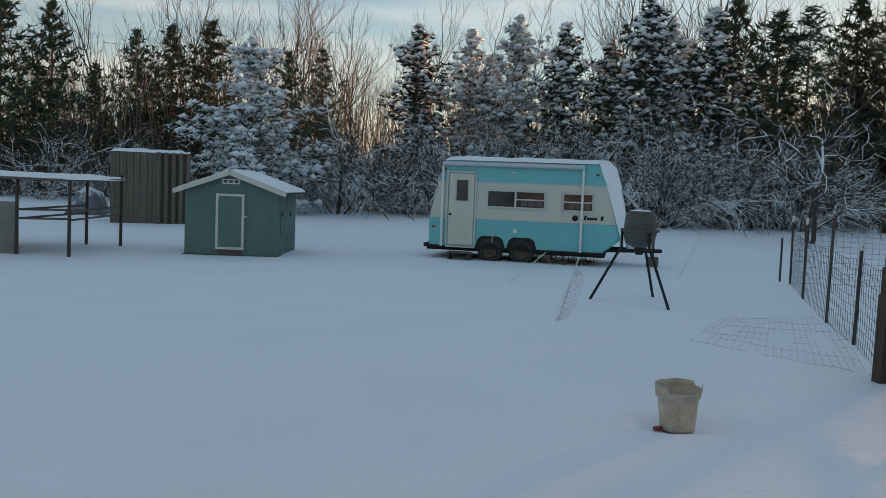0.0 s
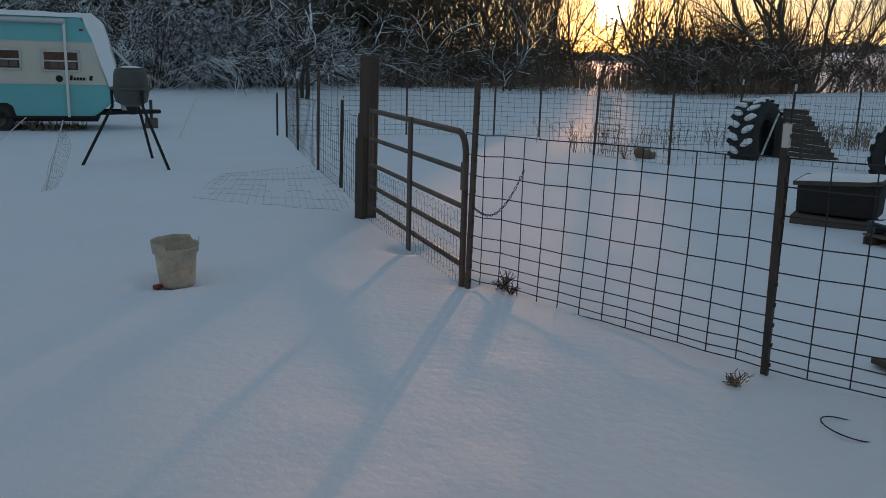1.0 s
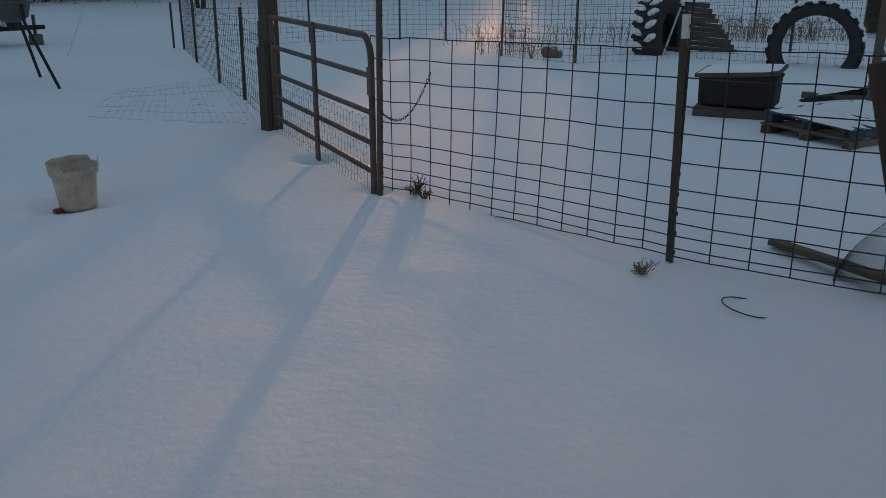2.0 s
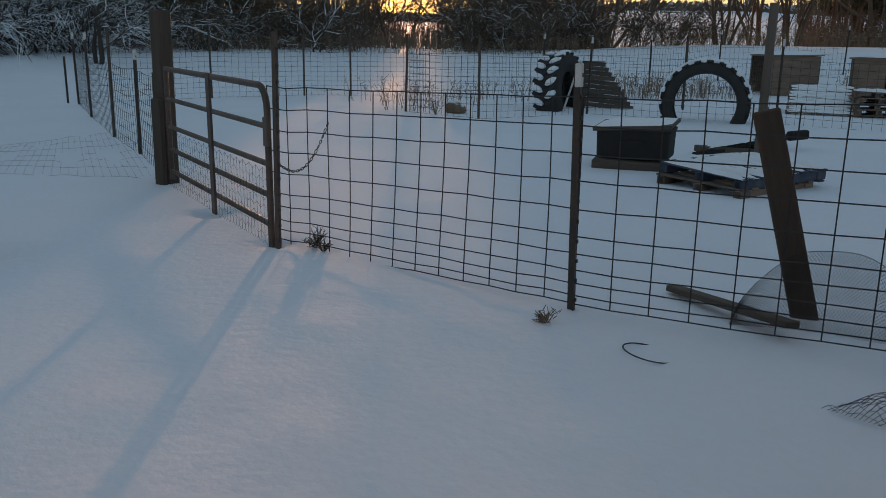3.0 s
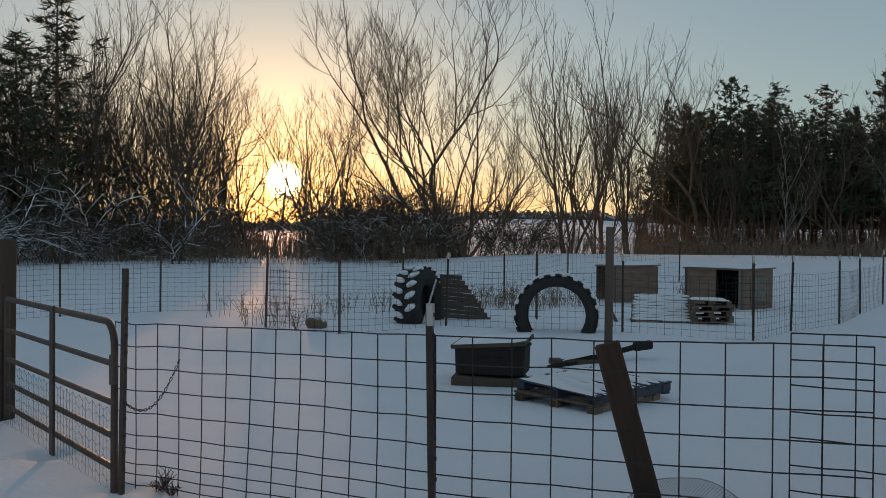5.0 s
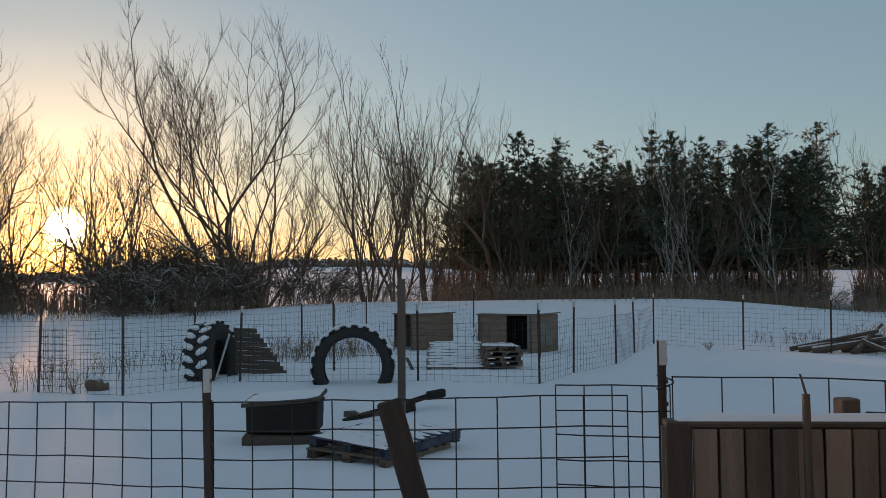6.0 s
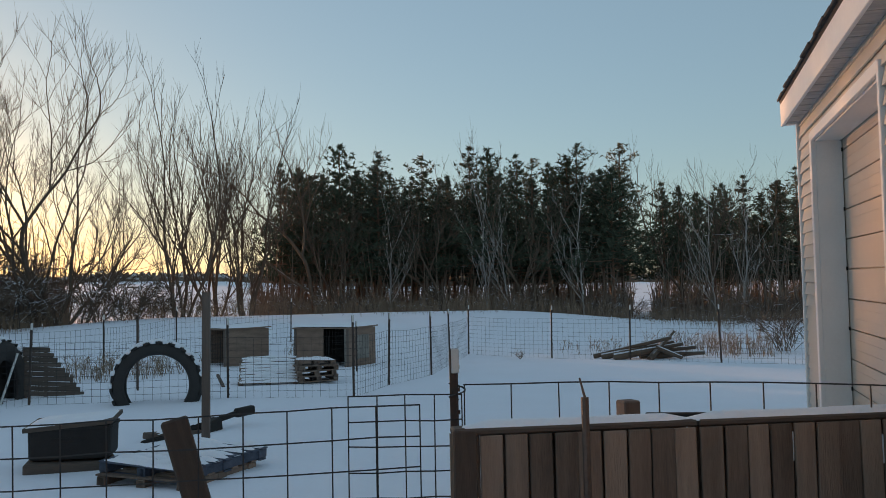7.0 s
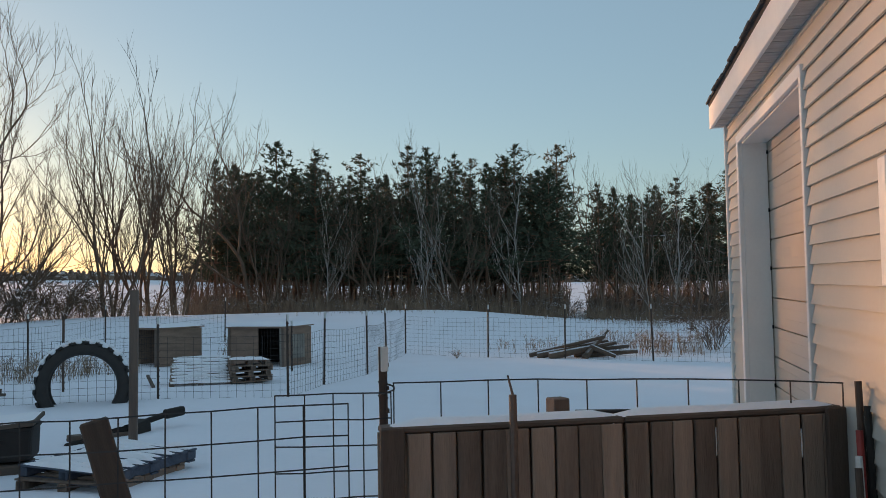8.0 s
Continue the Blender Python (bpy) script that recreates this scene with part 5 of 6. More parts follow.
    tagged(raw("slack_mesh", verts, faces, WIRE), "slack wire mesh half buried in the snow", "wire mesh")
    # netting on thin rods near the trailer
    n = thing("net_stakes", pose(0, 0, 0), "thin white rods with a scrap of pale netting in the snow", "net")
    for p, q in (((1.18, 15.05, -0.05), (1.95, 15.6, 0.55)), ((1.55, 10.9, -0.05), (1.95, 11.9, 0.75)), ((4.79, 17.09, -0.05), (5.3, 17.2, 0.95))):
        bm = bmesh.new()
        rod(bm, p, q, 0.008, seg=6)
        part("rod", bm, POST_TIP, n)
    verts, faces = [], []
    hang = lambda k, i: Vector((1.50 + 0.03 * k + 0.035 * i + 0.02 * math.sin(i * 0.9), 10.80 + 0.03 * k + 0.08 * i, 0.0 + 0.058 * i - 0.012 * k + 0.02 * math.sin(k * 0.9 + i)))
    for k in range(8):
        polytube(verts, faces, [hang(k * (0.4 + 0.6 * math.sin(math.pi * i / 11)), i) for i in range(12)], [0.0014] * 12, 3)
    for i in range(12):
        polytube(verts, faces, [hang(k * (0.4 + 0.6 * math.sin(math.pi * i / 11)), i) for k in range(8)], [0.0014] * 8, 3)
    raw("netting", verts, faces, WEED, n)


# ---- the pen's clutter ----
def tractor_tyre(name, m, R, r, w, lugs, label, snow_from):
    t = thing(name, m, label, "tyre")
    bm = bmesh.new()
    prof = [(r, -w * 0.32), (r + 0.04, -w * 0.46), (R - 0.10, -w * 0.5), (R - 0.03, -w * 0.42), (R - 0.02, 0), (R - 0.03, w * 0.42), (R - 0.10, w * 0.5), (r + 0.04, w * 0.46), (r, w * 0.32), (r + 0.03, w * 0.28), (R - 0.10, w * 0.36), (R - 0.10, -w * 0.36), (r + 0.03, -w * 0.28), (r, -w * 0.32)]
    lathe(bm, prof, 48)
    part("carcass", bm, RUBBER, t, smooth=True)
    for k in range(lugs):
        a = 2 * math.pi * k / lugs
        for side in (-1, 1):
            bm = bmesh.new()
            box(bm, 0, 0, 0, 0.04, 0.075, w * 0.58, bevel=0.008)
            e = a + (math.pi / lugs if side > 0 else 0)
            mm = Matrix.Rotation(e, 4, "Z") @ pose(R - 0.02, 0, side * w * 0.24, side * 32, 0, 0)
            bmesh.ops.transform(bm, matrix=mm, verts=bm.verts[:])
            part("lug", bm, RUBBER, t)
            up = (m.to_3x3() @ Vector((math.cos(e), math.sin(e), 0))).z
            if up > snow_from:
                bm = bmesh.new()
                bmesh.ops.create_icosphere(bm, subdivisions=2, radius=1.0)
                bmesh.ops.scale(bm, vec=(0.05, 0.065, w * 0.25), verts=bm.verts[:])
                for v in bm.verts:
                    v.co *= 1 + 0.3 * noise.noise(v.co * 20 + Vector((k, side, 0)))
                mm = Matrix.Rotation(e + math.pi / lugs * 0.9, 4, "Z") @ pose(R - 0.005, 0, side * w * 0.27, side * 30, 0, 0)
                bmesh.ops.transform(bm, matrix=mm, verts=bm.verts[:])
                part("snow_clump", bm, SNOW_CAP, t, smooth=True)
    return t


def pallet(m, label, material, L=1.2, W=1.0, snow=True, boards=7, seed=0):
    p = thing("pallet", m, label, "pallet")
    rnd = random.Random(seed)
    for k in range(3):
        bm = bmesh.new()
        box(bm, 0, (k - 1) * (W / 2 - 0.05), 0.07, L, 0.07, 0.09, bevel=0.006)
        part("stringer", bm, material, p)
        for x in (-L / 2 + 0.07, 0, L / 2 - 0.07):
            bm = bmesh.new()
            box(bm, x, (k - 1) * (W / 2 - 0.05), 0.07, 0.14, 0.10, 0.085, bevel=0.006)
            part("block", bm, material, p)
    for k in range(boards):
        bm = bmesh.new()
        x = -L / 2 + 0.055 + k * (L - 0.11) / (boards - 1)
        box(bm, x, rnd.uniform(-0.015, 0.015), 0.126, 0.10, W, 0.018, pose(0, 0, 0, 0, rnd.uniform(-1, 1), rnd.uniform(-1.2, 1.2)), bevel=0.003)
        part("deck_board", bm, material, p)
        if snow:
            bm = bmesh.new()
            bmesh.ops.create_grid(bm, x_segments=4, y_segments=22, size=0.5)
            for v in bm.verts:
                e = min(0.5 - abs(v.co.x), 0.5 - abs(v.co.y))
                hgt = 0.05 * min(1, max(0, e) * 6) * (0.72 + 0.9 * noise.noise(Vector((k * 1.7, v.co.y * 3, seed))))
                v.co = Vector((x + v.co.x * 0.10, v.co.y * W, 0.130 + hgt))
            part("board_snow", bm, SNOW_CAP, p, smooth=True)
    for x in (-L / 2 + 0.06, 0, L / 2 - 0.06):
        bm = bmesh.new()
        box(bm, x, 0, 0.012, 0.10, W, 0.018, bevel=0.003)
        part("bottom_board", bm, material, p)
    return p


def build_pen():
    ax = math.degrees(math.atan2(-0.9, 0.436))
    tractor_tyre("tractor_tyre", pose(14.2, 7.62, 0.30, 0, 0, ax) @ pose(0, 0, 0, 90, 0, 0), 0.76, 0.53, 0.46, 22, "large tractor tyre set upright in the snow as an arch", 0.1)
    tractor_tyre("tractor_tyre", pose(14.2, 10.8, 0.30, 0, 0, 14) @ pose(0, 0, 0, 84, 0, 0), 0.80, 0.42, 0.50, 20, "large snow-capped tractor tyre half sunk in the snow", -0.1)
    # slatted ramp leaning beside the tyre
    r = thing("slatted_ramp", pose(14.72, 10.68, 0.0, -14, 0, -53), "weathered slatted wooden panel leaning beside the tyre", "panel")
    for k in range(10):
        u = (k + 0.5) / 10
        right = 1.10 - 0.66 * u
        bm = bmesh.new()
        box(bm, right / 2, 0, 0.95 * u, right, 0.022, 0.086, pose(0, 0, 0, 0, 0.8 * (k % 3 - 1) + 5, 0), bevel=0.004)
        part("slat", bm, OLD_WOOD_H, r)
    for x, top in ((0.05, 0.95), (0.40, 0.93), (0.85, 0.40)):
        bm = bmesh.new()
        box(bm, x, 0.035, top / 2, 0.06, 0.04, top, bevel=0.005)
        part("rail", bm, GREY_WOOD, r)
    snow_slab("ridge_snow", r, -0.02, 0.46, -0.06, 0.08, 0.95, 0.06, 44.0)
    bm = bmesh.new()
    rod(bm, (13.72, 10.35, 0.0), (14.35, 10.5, 0.85), 0.02, seg=7)
    tagged(part("stick", bm, POST_TIP), "pale stick leaning against the tyre", "stick")

    # huts
    def hut(x, y, yaw, L, D, H, label, gap):
        h = thing("animal_hut", pose(x, y, ground_z(x, y) - 0.03, 0, 0, yaw), label, "hut")
        bm = bmesh.new()
        box(bm, L / 2, D - 0.02, H / 2, L, 0.03, H)
        box(bm, 0.015, D / 2, H / 2, 0.03, D - 0.06, H)
        part("wall", bm, PLYWOOD, h)
        bm = bmesh.new()
        box(bm, L - 0.015, D / 2, H / 2, 0.03, D - 0.06, H)
        side = part("side_panel", bm, PLYWOOD, h)
        a, b = gap
        for x0, x1 in ((0.0, a), (b, L)):
            if x1 - x0 > 0.02:
                bm = bmesh.new()
                box(bm, (x0 + x1) / 2, 0.012, H / 2, x1 - x0, 0.024, H)
                part("front_panel", bm, PLYWOOD if x0 == 0 else PLY_GREY, h)
        bm = bmesh.new()
        box(bm, L / 2, D / 2, H + 0.015, L + 0.12, D + 0.10, 0.03, pose(0, 0, 0, 1.5, 0, 0))
        part("roof", bm, PLYWOOD, h)
        # near-black sheet before the back wall puts the hut's inner shade into colour
        bm = bmesh.new()
        box(bm, L / 2, D - 0.06, H / 2, L - 0.06, 0.02, H)
        part("inside", bm, DARK, h)
        for x0 in (0.02, L - 0.02):
            bm = bmesh.new()
            box(bm, x0, -0.01, H / 2, 0.06, 0.04, H, bevel=0.004)
            part("corner_batten", bm, GREY_WOOD, h)
        verts, faces = [], []
        for k in range(int((b - a) / 0.1) + 1):
            polytube(verts, faces, [Vector((a + 0.1 * k, -0.005, 0)), Vector((a + 0.1 * k, -0.005, H))], [0.003] * 2, 3)
        for k in range(int(H / 0.1)):
            polytube(verts, faces, [Vector((a, -0.006, 0.1 * k)), Vector((b, -0.006, 0.1 * k))], [0.003] * 2, 3)
        raw("front_mesh", verts, faces, WIRE, h)
        snow_slab("roof_snow", h, -0.05, L + 0.05, -0.05, D + 0.04, H + 0.03, 0.09, x)
        return h, side

    h, side = hut(22.35, 10.80, -128, 1.10, 1.30, 0.98, "low wooden animal hut with mesh front and snowy roof", (0.05, 1.04))
    h, side = hut(22.25, 8.20, -108, 1.75, 1.25, 1.02, "plywood animal hut with dark doorway and snowy roof", (0.95, 1.62))
    bm = bmesh.new()
    box(bm, 1.765, 0.60, 0.52, 0.02, 0.60, 0.62, bevel=0.004)
    part("shutter", bm, PLY_GREY, h, "grey plywood shutter")
    # leaning and stacked pallets in front of the huts
    for k in range(4):
        pallet(pose(17.7, 6.0, 0.02 + 0.105 * k + ground_z(17.7, 6.0), random.uniform(-2.5, 2.5), 1.5, 25 + random.uniform(-9, 9)), "old pallet in a snowy stack", PALLET_WOOD, 0.86, 0.80, k == 3, seed=90 + k)
    pallet(pose(17.5, 6.95, ground_z(17.5, 6.95) + 0.16, 0, -24, 22), "old pallet tilted against the stack under snow", PALLET_WOOD, 1.15, 1.20, True, 9, seed=95)
    bm = bmesh.new()
    box(bm, 0, 0, 0.10, 0.75, 0.06, 0.05, pose(0, 0, 0, 0, -14, 35), bevel=0.006)
    tagged(part("loose_board", bm, OLD_WOOD_H), "loose weathered board in the snow", "board").matrix_basis = pose(16.9, 7.75, 0)
    # near pallet, tub, beam
    pallet(pose(8.50, 4.04, 0.08, 2.5, -0.5, -11.5), "blue painted pallet with snow along its boards", BLUE_WOOD, 1.30, 1.02, True, 9, seed=101)
    pallet(pose(8.40, 4.06, -0.035, 1.0, 1.0, -8), "dark pallet sunk in the snow", PALLET_WOOD, 1.2, 1.0, False, 7, seed=103)
    t = thing("feed_tub", pose(8.75, 5.47, 0.06, 0, 0, -68), "black plastic tub with a snow-covered lid on a board", "tub")
    bm = bmesh.new()
    n = 28
    rings = []
    for s, z in ((0.95, 0.07), (0.97, 0.09), (0.99, 0.36), (1.0, 0.37), (1.02, 0.37), (1.02, 0.40), (0.97, 0.40)):
        rings.append([bm.verts.new((s * 0.42 * math.copysign(abs(math.cos(a)) ** 0.28, math.cos(a)), s * 0.30 * math.copysign(abs(math.sin(a)) ** 0.28, math.sin(a)), z)) for a in [2 * math.pi * i / n for i in range(n)]])
    for a, b in zip(rings, rings[1:]):
        for i in range(n):
            bm.faces.new((a[i], a[(i + 1) % n], b[(i + 1) % n], b[i]))
    bm.faces.new(rings[0][::-1])
    part("body", bm, DARK_PLASTIC, t)
    for k in range(4):
        bm = bmesh.new()
        box(bm, 0.0, -0.275 - 0.006 * k, 0.18 + 0.035 * k, 0.34, 0.02, 0.014, bevel=0.003)
        part("moulded_rib", bm, DARK_PLASTIC, t)
    bm = bmesh.new()
    box(bm, 0.0, 0, 0.425, 0.88, 0.62, 0.045, pose(0, 0, 0, 3, -4, 0), bevel=0.005)
    part("lid_board", bm, OLD_WOOD_H, t)
    snow_slab("lid_snow", t, -0.43, 0.43, -0.30, 0.30, 0.020, 0.032, 55.0).matrix_basis = pose(0, 0, 0.425, 3, -4, 0)
    bm = bmesh.new()
    box(bm, 0.05, -0.16, 0.04, 0.84, 0.36, 0.14, pose(0, 0, 0, 3, 1, 4), bevel=0.015)
    tagged(part("base_board", bm, OLD_WOOD_H), "dark board under the tub", "board").matrix_basis = pose(8.72, 5.52, 0.0, 0, 0, -68)
    b = thing("old_machine_part", pose(10.15, 5.50, 0.0, 0, 0, -22), "dark rusty machine beam half buried in the snow", "machine part")
    bm = bmesh.new()
    rod(bm, (0.0, 0, 0.0), (0.8, 0.02, 0.08), 0.045, 0.05, 10)
    rod(bm, (0.8, 0.02, 0.08), (1.55, 0, 0.19), 0.04, 0.04, 10)
    box(bm, 0.55, 0.02, 0.055, 0.8, 0.11, 0.05, pose(0, 0, 0, 0, -5, 3), bevel=0.008)
    part("beam", bm, DARK, b)
    bm = bmesh.new()
    box(bm, 1.05, 0.0, 0.05, 0.34, 0.22, 0.22, pose(0, 0, 0, 0, -8, 15), bevel=0.03)
    part("housing", bm, DARK, b)
    bm = bmesh.new()
    box(bm, 1.66, -0.02, 0.20, 0.32, 0.10, 0.12, pose(0, 0, 0, 0, -3, -4), bevel=0.02)
    part("end_piece", bm, DARK, b)
    bm = bmesh.new()
    box(bm, 0.55, 0.05, 0.04, 0.85, 0.20, 0.08, pose(0, 0, 0, 0, 4, -6), bevel=0.01)
    part("foot_plate", bm, OLD_WOOD_H, b)
    snow_slab("beam_snow", b, 0.2, 0.95, -0.03, 0.12, 0.085, 0.03, 77.0, shear=0.07)
    bm = bmesh.new()
    box(bm, 0, 0, 0.80, 0.095, 0.095, 2.1, bevel=0.008)
    tagged(part("wooden_post", bm, GREY_WOOD), "square weathered wooden post standing in the pen", "post").matrix_basis = pose(10.12, 4.65, 0, 0.3, 0.6, 20)
    # stone
    bm = bmesh.new()
    bmesh.ops.create_icosphere(bm, subdivisions=3, radius=0.19)
    for v in bm.verts:
        v.co = Vector((v.co.x * 1.1, v.co.y, v.co.z * 0.85)) * (1 + 0.25 * noise.noise(v.co * 5))
    tagged(part("field_stone", bm, ROCK, smooth=True), "brown field stone poking out of the snow", "stone").matrix_basis = pose(11.83, 11.42, 0.09)
    # log pile beyond the pen
    logs = [((-0.0, 0.2, 0.06), (2.0, -0.1, 0.55)), ((0.2, 0.0, 0.05), (2.1, 0.1, 0.42)), ((0.5, -0.3, 0.05), (2.3, 0.0, 0.38)), ((1.0, 0.3, 0.1), (2.6, -0.2, 0.30)), ((1.4, -0.4, 0.0), (2.1, 0.2, 0.70)), ((1.2, 0.1, 0.05), (2.9, 0.3, 0.12)), ((1.6, -0.2, 0.3), (2.2, -0.5, 0.05))]
    for k, (a, b2) in enumerate(logs):
        bm = bmesh.new()
        rod(bm, a, b2, 0.07 + 0.02 * (k % 3), 0.05, 8)
        ob = tagged(part("log", bm, BARK), "snow-dusted dark log in a brush pile", "log", "brush pile")
        ob.matrix_basis = pose(23.6, 0.35, ground_z(23.6, 0.3), 0, 0, -86)
    p = [v for v in shrub_models if v][0]
    ob = copy_thing(p, pose(24.1, -1.9, ground_z(24.1, -1.9), 0, 0, 40) @ Matrix.Scale(0.20, 4))
    tagged(ob, "tangle of cut brush on the log pile", "brush")
    # leaning board, plank and netting right behind the near fence
    bm = bmesh.new()
    box(bm, 0, 0, 0.54, 0.14, 0.05, 1.28, bevel=0.01)
    tagged(part("leaning_board", bm, OLD_WOOD), "dark weathered board leaning out of the snow", "board").matrix_basis = pose(4.82, 1.80, -0.03, 0, -15.5, -69)
    bm = bmesh.new()
    box(bm, 0, 0, 0.03, 0.92, 0.10, 0.035, pose(0, 0, 0, 6, 4, 0), bevel=0.006)
    tagged(part("ground_plank", bm, OLD_WOOD_H), "weathered plank lying on the snow", "plank").matrix_basis = pose(4.54, 2.12, 0.03, 0, 0, 70)
    verts, faces = [], []
    L_, R_ = Vector((4.42, 2.04, 0.0)), Vector((4.72, 1.02, 0.0))

    def net(u, v):
        top = 0.40 * math.sin(math.pi * u ** 0.8) ** 0.7
        p = L_.lerp(R_, u) + Vector((0.30, 0.08, 0)) * math.sin(math.pi * u) * (0.3 + 0.7 * v)
        p.z = ground_z(p.x, p.y) + top * v + 0.015 * noise.noise(Vector((u * 6, v * 4, 1)))
        return p

    for k in range(-18, 64):
        for way in (1, -1):
            pts = []
            for t in range(13):
                u = (k + way * t * 1.5 + (18 if way < 0 else 0)) / 64
                if 0.0 <= u <= 1.0:
                    pts.append(net(u, t / 12))
            if len(pts) > 1:
                polytube(verts, faces, pts, [0.0013] * len(pts), 3)
    polytube(verts, faces, [net(t / 24, 1.0) for t in range(25)], [0.002] * 25, 3)
    tagged(raw("netting_scrap", verts, faces, WIRE), "scrap of hexagonal netting propped by the board", "netting")
    verts, faces = [], []
    for k in range(12):
        pts = [Vector((3.68 + 0.020 * k + 0.02 * math.sin(t), 1.14 - 0.025 * k + 0.03 * (t - 4), 0.015 + 0.10 * math.sin(math.pi * t / 8) * math.sin(math.pi * (k + 1) / 13) + 0.01 * math.sin(k * 2 + t * 3))) for t in range(9)]
        polytube(verts, faces, pts, [0.0013] * 9, 3)
        pts = [Vector((3.68 + 0.030 * t, 1.23 - 0.018 * k - 0.022 * t, 0.015 + 0.10 * math.sin(math.pi * (k + 1) / 13) * math.sin(math.pi * t / 8))) for t in range(9)]
        polytube(verts, faces, pts, [0.0013] * 9, 3)
    tagged(raw("netting_lump", verts, faces, WIRE), "crumpled lump of wire netting on the snow", "netting")
    verts, faces = [], []
    pts = [Vector((3.72 + 0.125 * math.cos(t), 2.09 + 0.125 * math.sin(t), 0.005 + 0.022 * math.sin(t - 0.9))) for t in [2 * math.pi * i / 28 for i in range(29)]]
    polytube(verts, faces, pts, [0.0035] * 29, 6)
    tagged(raw("wire_hoop", verts, faces, WIRE), "dark wire hoop half buried in the snow", "hoop")

    def weed(x, y, h, n, label, material, seed):
        rnd = random.Random(seed)
        verts, faces = [], []
        for k in range(n):
            d = Vector((rnd.uniform(-1, 1), rnd.uniform(-1, 1), rnd.uniform(0.5, 1.6))).normalized()
            p = Vector((0, 0, -0.02))
            q = p + d * h * rnd.uniform(0.5, 1)
            polytube(verts, faces, [p, p.lerp(q, 0.5) + Vector((0, 0, 0.02)), q], [0.004, 0.003, 0.002], 4)
            for s in range(4):
                a = p.lerp(q, rnd.uniform(0.4, 1))
                polytube(verts, faces, [a, a + Vector((rnd.uniform(-1, 1), rnd.uniform(-1, 1), rnd.uniform(-0.2, 1))) * h * 0.28], [0.003, 0.002], 3)
        tagged(raw("weed_clump", verts, faces, material), label, "weed").matrix_basis = pose(x, y, ground_z(x, y))

    weed(3.69, 2.70, 0.13, 14, "small dry weed sticking out of the snow", WEED, 1)
    weed(3.77, 4.82, 0.17, 20, "dark withered plant at the fence's foot", BARK, 2)
    weed(3.74, 4.70, 0.12, 14, "dark withered plant at the fence's foot", BARK, 3)
    weed(11.3, 11.4, 0.45, 16, "dry weed standing beside the stone", WEED, 4)
    weed(23.6, 2.3, 0.35, 14, "dry weed by the pen fence", WEED, 5)


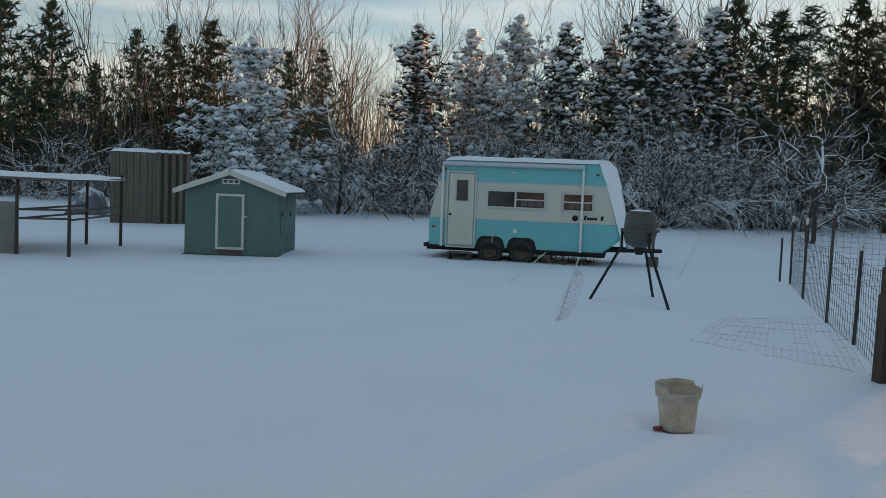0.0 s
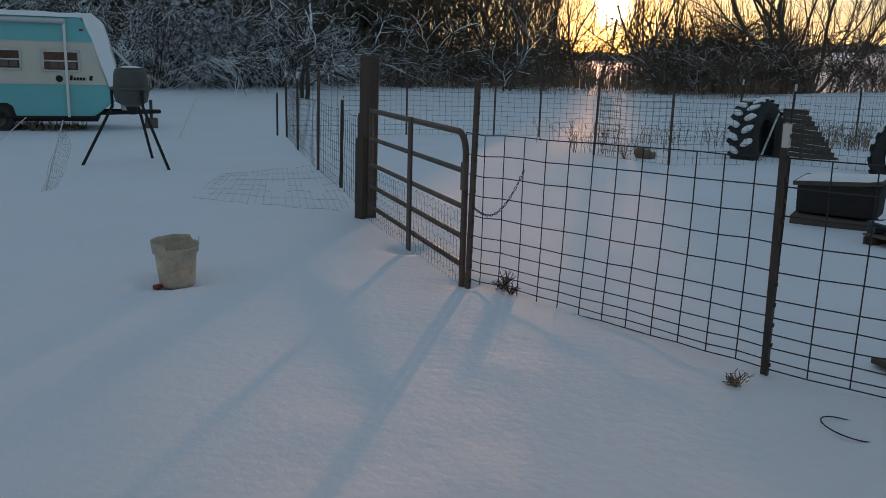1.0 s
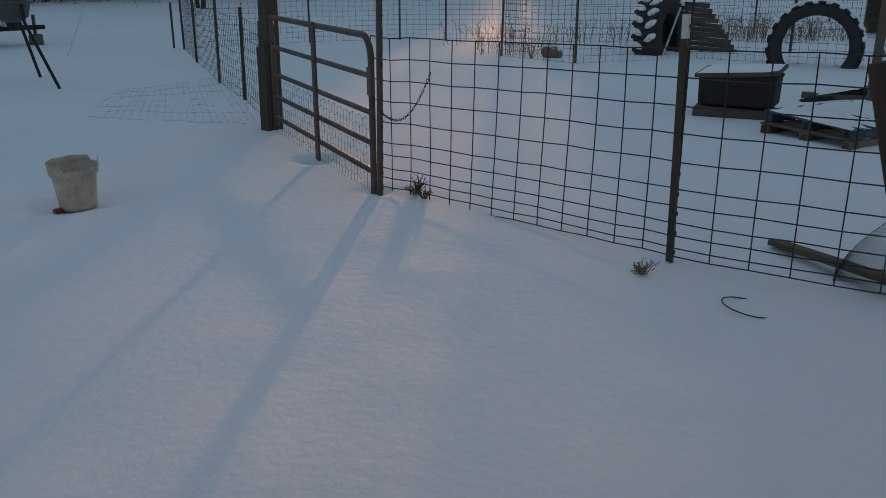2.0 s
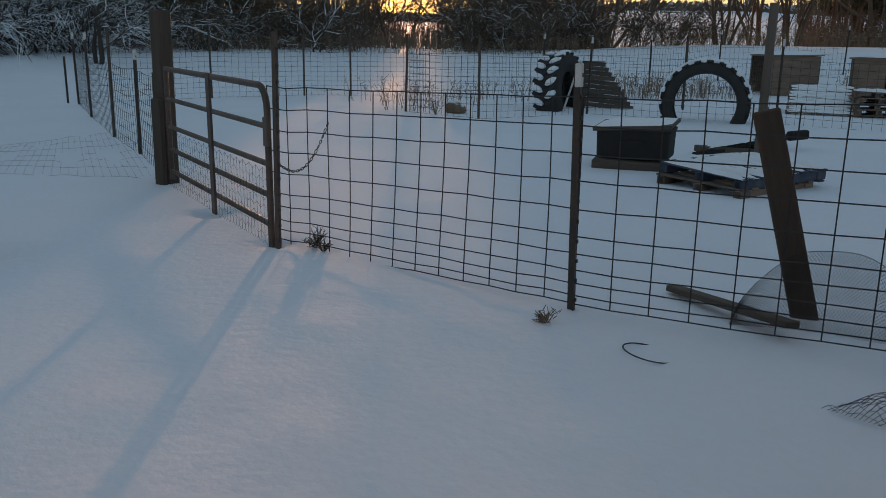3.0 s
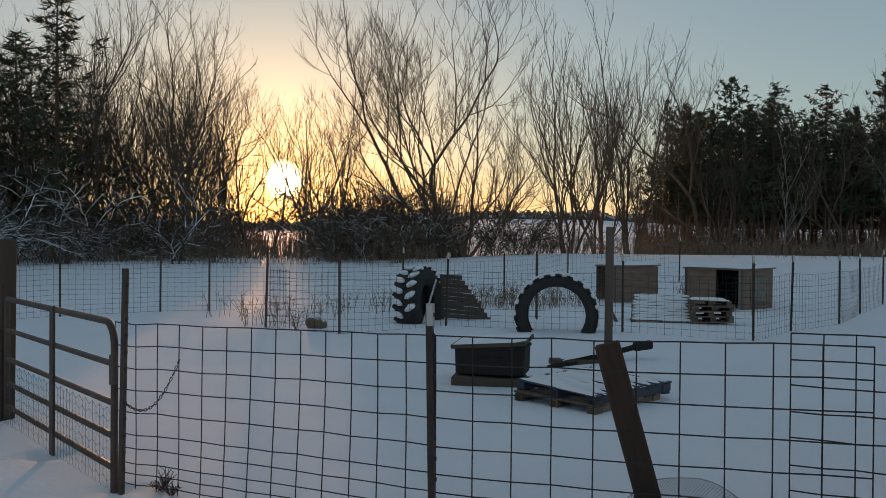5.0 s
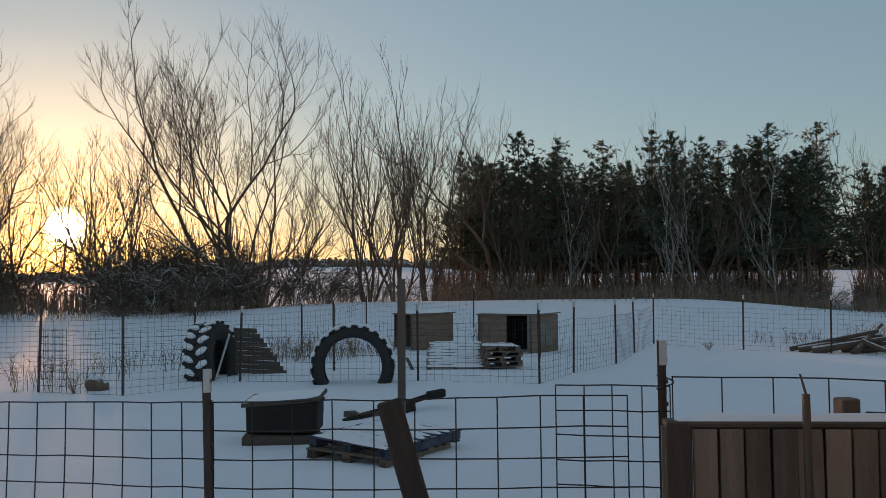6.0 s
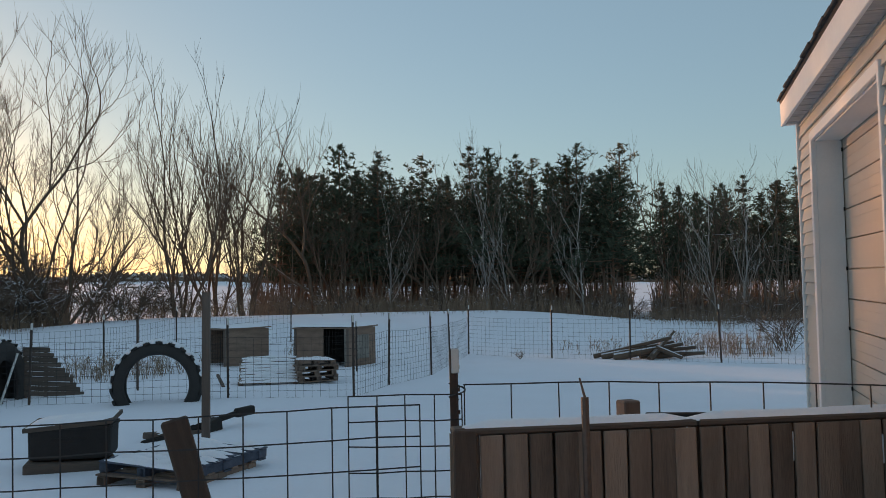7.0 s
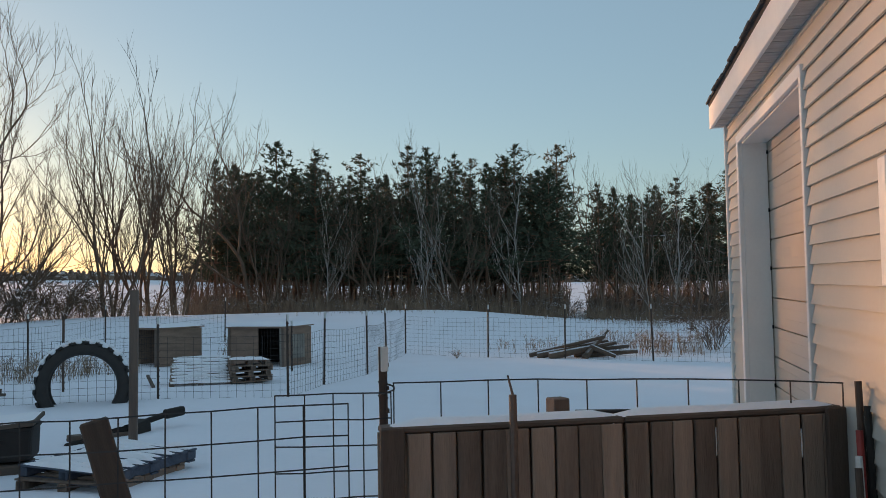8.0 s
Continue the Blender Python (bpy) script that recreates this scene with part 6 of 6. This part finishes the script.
def build_pallet_wall():
    A, B = Vector((4.09, 0.47, 0)), Vector((4.79, -1.585, 0))
    d = (B - A).normalized()
    yaw = math.degrees(math.atan2(d.y, d.x))
    L = (B - A).length
    rnd = random.Random(9)
    for half in range(2):
        w = thing("pallet_wall", pose(*(A + d * (L / 2) * half), 0, 0, yaw), "pallet stood on edge as a wooden wall topped with snow", "pallet", "pallets stood on edge")
        l = L / 2 - 0.01
        n = 10
        for k in range(n):
            bm = bmesh.new()
            x = (k + 0.5) * l / n
            wdt = l / n - rnd.uniform(0.003, 0.013)
            box(bm, x, -0.045, 0.57, wdt, 0.018, 1.14, pose(0, 0, 0, rnd.uniform(-0.3, 0.3), rnd.uniform(-0.7, 0.7), 0), bevel=0.003)
            part("upright_board", bm, PALLET_WOOD, w)
        for k in range(8):
            bm = bmesh.new()
            box(bm, (k + 0.5) * l / 8, 0.085, 0.57, l / 8 - 0.004, 0.016, 1.13)
            part("back_board", bm, PALLET_WOOD, w)
        for z in (0.06, 0.60, 1.155):
            bm = bmesh.new()
            box(bm, L / 4, 0.02, z, L / 2 - 0.004, 0.11, 0.05 if z < 1.1 else 0.03, bevel=0.008)
            part("stringer", bm, OLD_WOOD_H, w)
        bm = bmesh.new()
        box(bm, 0.045 if half == 0 else l - 0.05, -0.065, 0.58, 0.10, 0.03, 1.18, bevel=0.006)
        part("end_board", bm, OLD_WOOD, w)
        snow_slab("top_snow", w, 0.03 if half == 0 else -0.04, L / 2, -0.03, 0.085, 1.166, 0.035, 61.0 + half)
        # snow caught between the boards
        for k in (4,) if half == 0 else (3, 7):
            bm = bmesh.new()
            box(bm, (k + 1.0) * l / n, -0.035, 1.04 - 0.03 * (k % 3), 0.010, 0.02, 0.13, bevel=0.004)
            part("snow_sliver", bm, SNOW_CAP, w)
    bm = bmesh.new()
    rod(bm, (4.02, -0.10, -0.05), (4.12, -0.09, 1.30), 0.018, 0.016, 8)
    rod(bm, (4.12, -0.09, 1.30), (4.125, -0.07, 1.38), 0.006, 0.004, 6)
    tagged(part("iron_bar", bm, STEEL_RUST), "dark iron bar leaning on the pallet wall", "bar")
    bm = bmesh.new()
    box(bm, 0, 0, 0.56, 0.10, 0.10, 1.16, bevel=0.008)
    tagged(part("short_post", bm, GREY_WOOD), "short grey post behind the pallet wall", "post").matrix_basis = pose(5.35, -0.28, 0, 0, 0, 30)
    bm = bmesh.new()
    box(bm, 0, 0, 1.03, 0.06, 0.75, 0.05, bevel=0.006)
    box(bm, 0, -0.34, 0.5, 0.05, 0.05, 1.02)
    box(bm, 0, 0.34, 0.5, 0.05, 0.05, 1.02)
    tagged(part("saw_rail", bm, DARK), "dark rail behind the pallet wall", "rail").matrix_basis = pose(5.5, -0.75, 0, 0, 0, 5)
    # handles and sticks leaning in the corner by the house
    for k, (x, y, h, m, lab) in enumerate(((4.40, -1.64, 1.32, OLD_WOOD, "wooden tool handle leaning in the corner"), (4.35, -1.62, 1.12, RED, "red tool handle leaning in the corner"), (4.31, -1.60, 1.02, POST_TIP, "snowy white stick leaning in the corner"), (4.36, -1.66, 1.22, DARK, "dark stick leaning in the corner"), (4.26, -1.58, 0.98, OLD_WOOD, "wooden tool handle leaning in the corner"))):
        bm = bmesh.new()
        rod(bm, (x - 0.12, y + 0.10, -0.05), (x, y + 0.09, h), 0.017, 0.015, 8)
        tagged(part("tool_handle", bm, m), lab, "tool", "tools in the corner")


shrub_models = [shrub(83, 3.0, 20, 0.9, "tangle of cut brush", BARK, "brush_tangle")]
build_house()
build_trailer()
build_shed()
build_board_shed()
build_run()
build_feeder()
build_bucket()
build_gate()
build_near_fence()
build_far_fences()
build_pen()
build_pallet_wall()
drop_models(shrub_models)
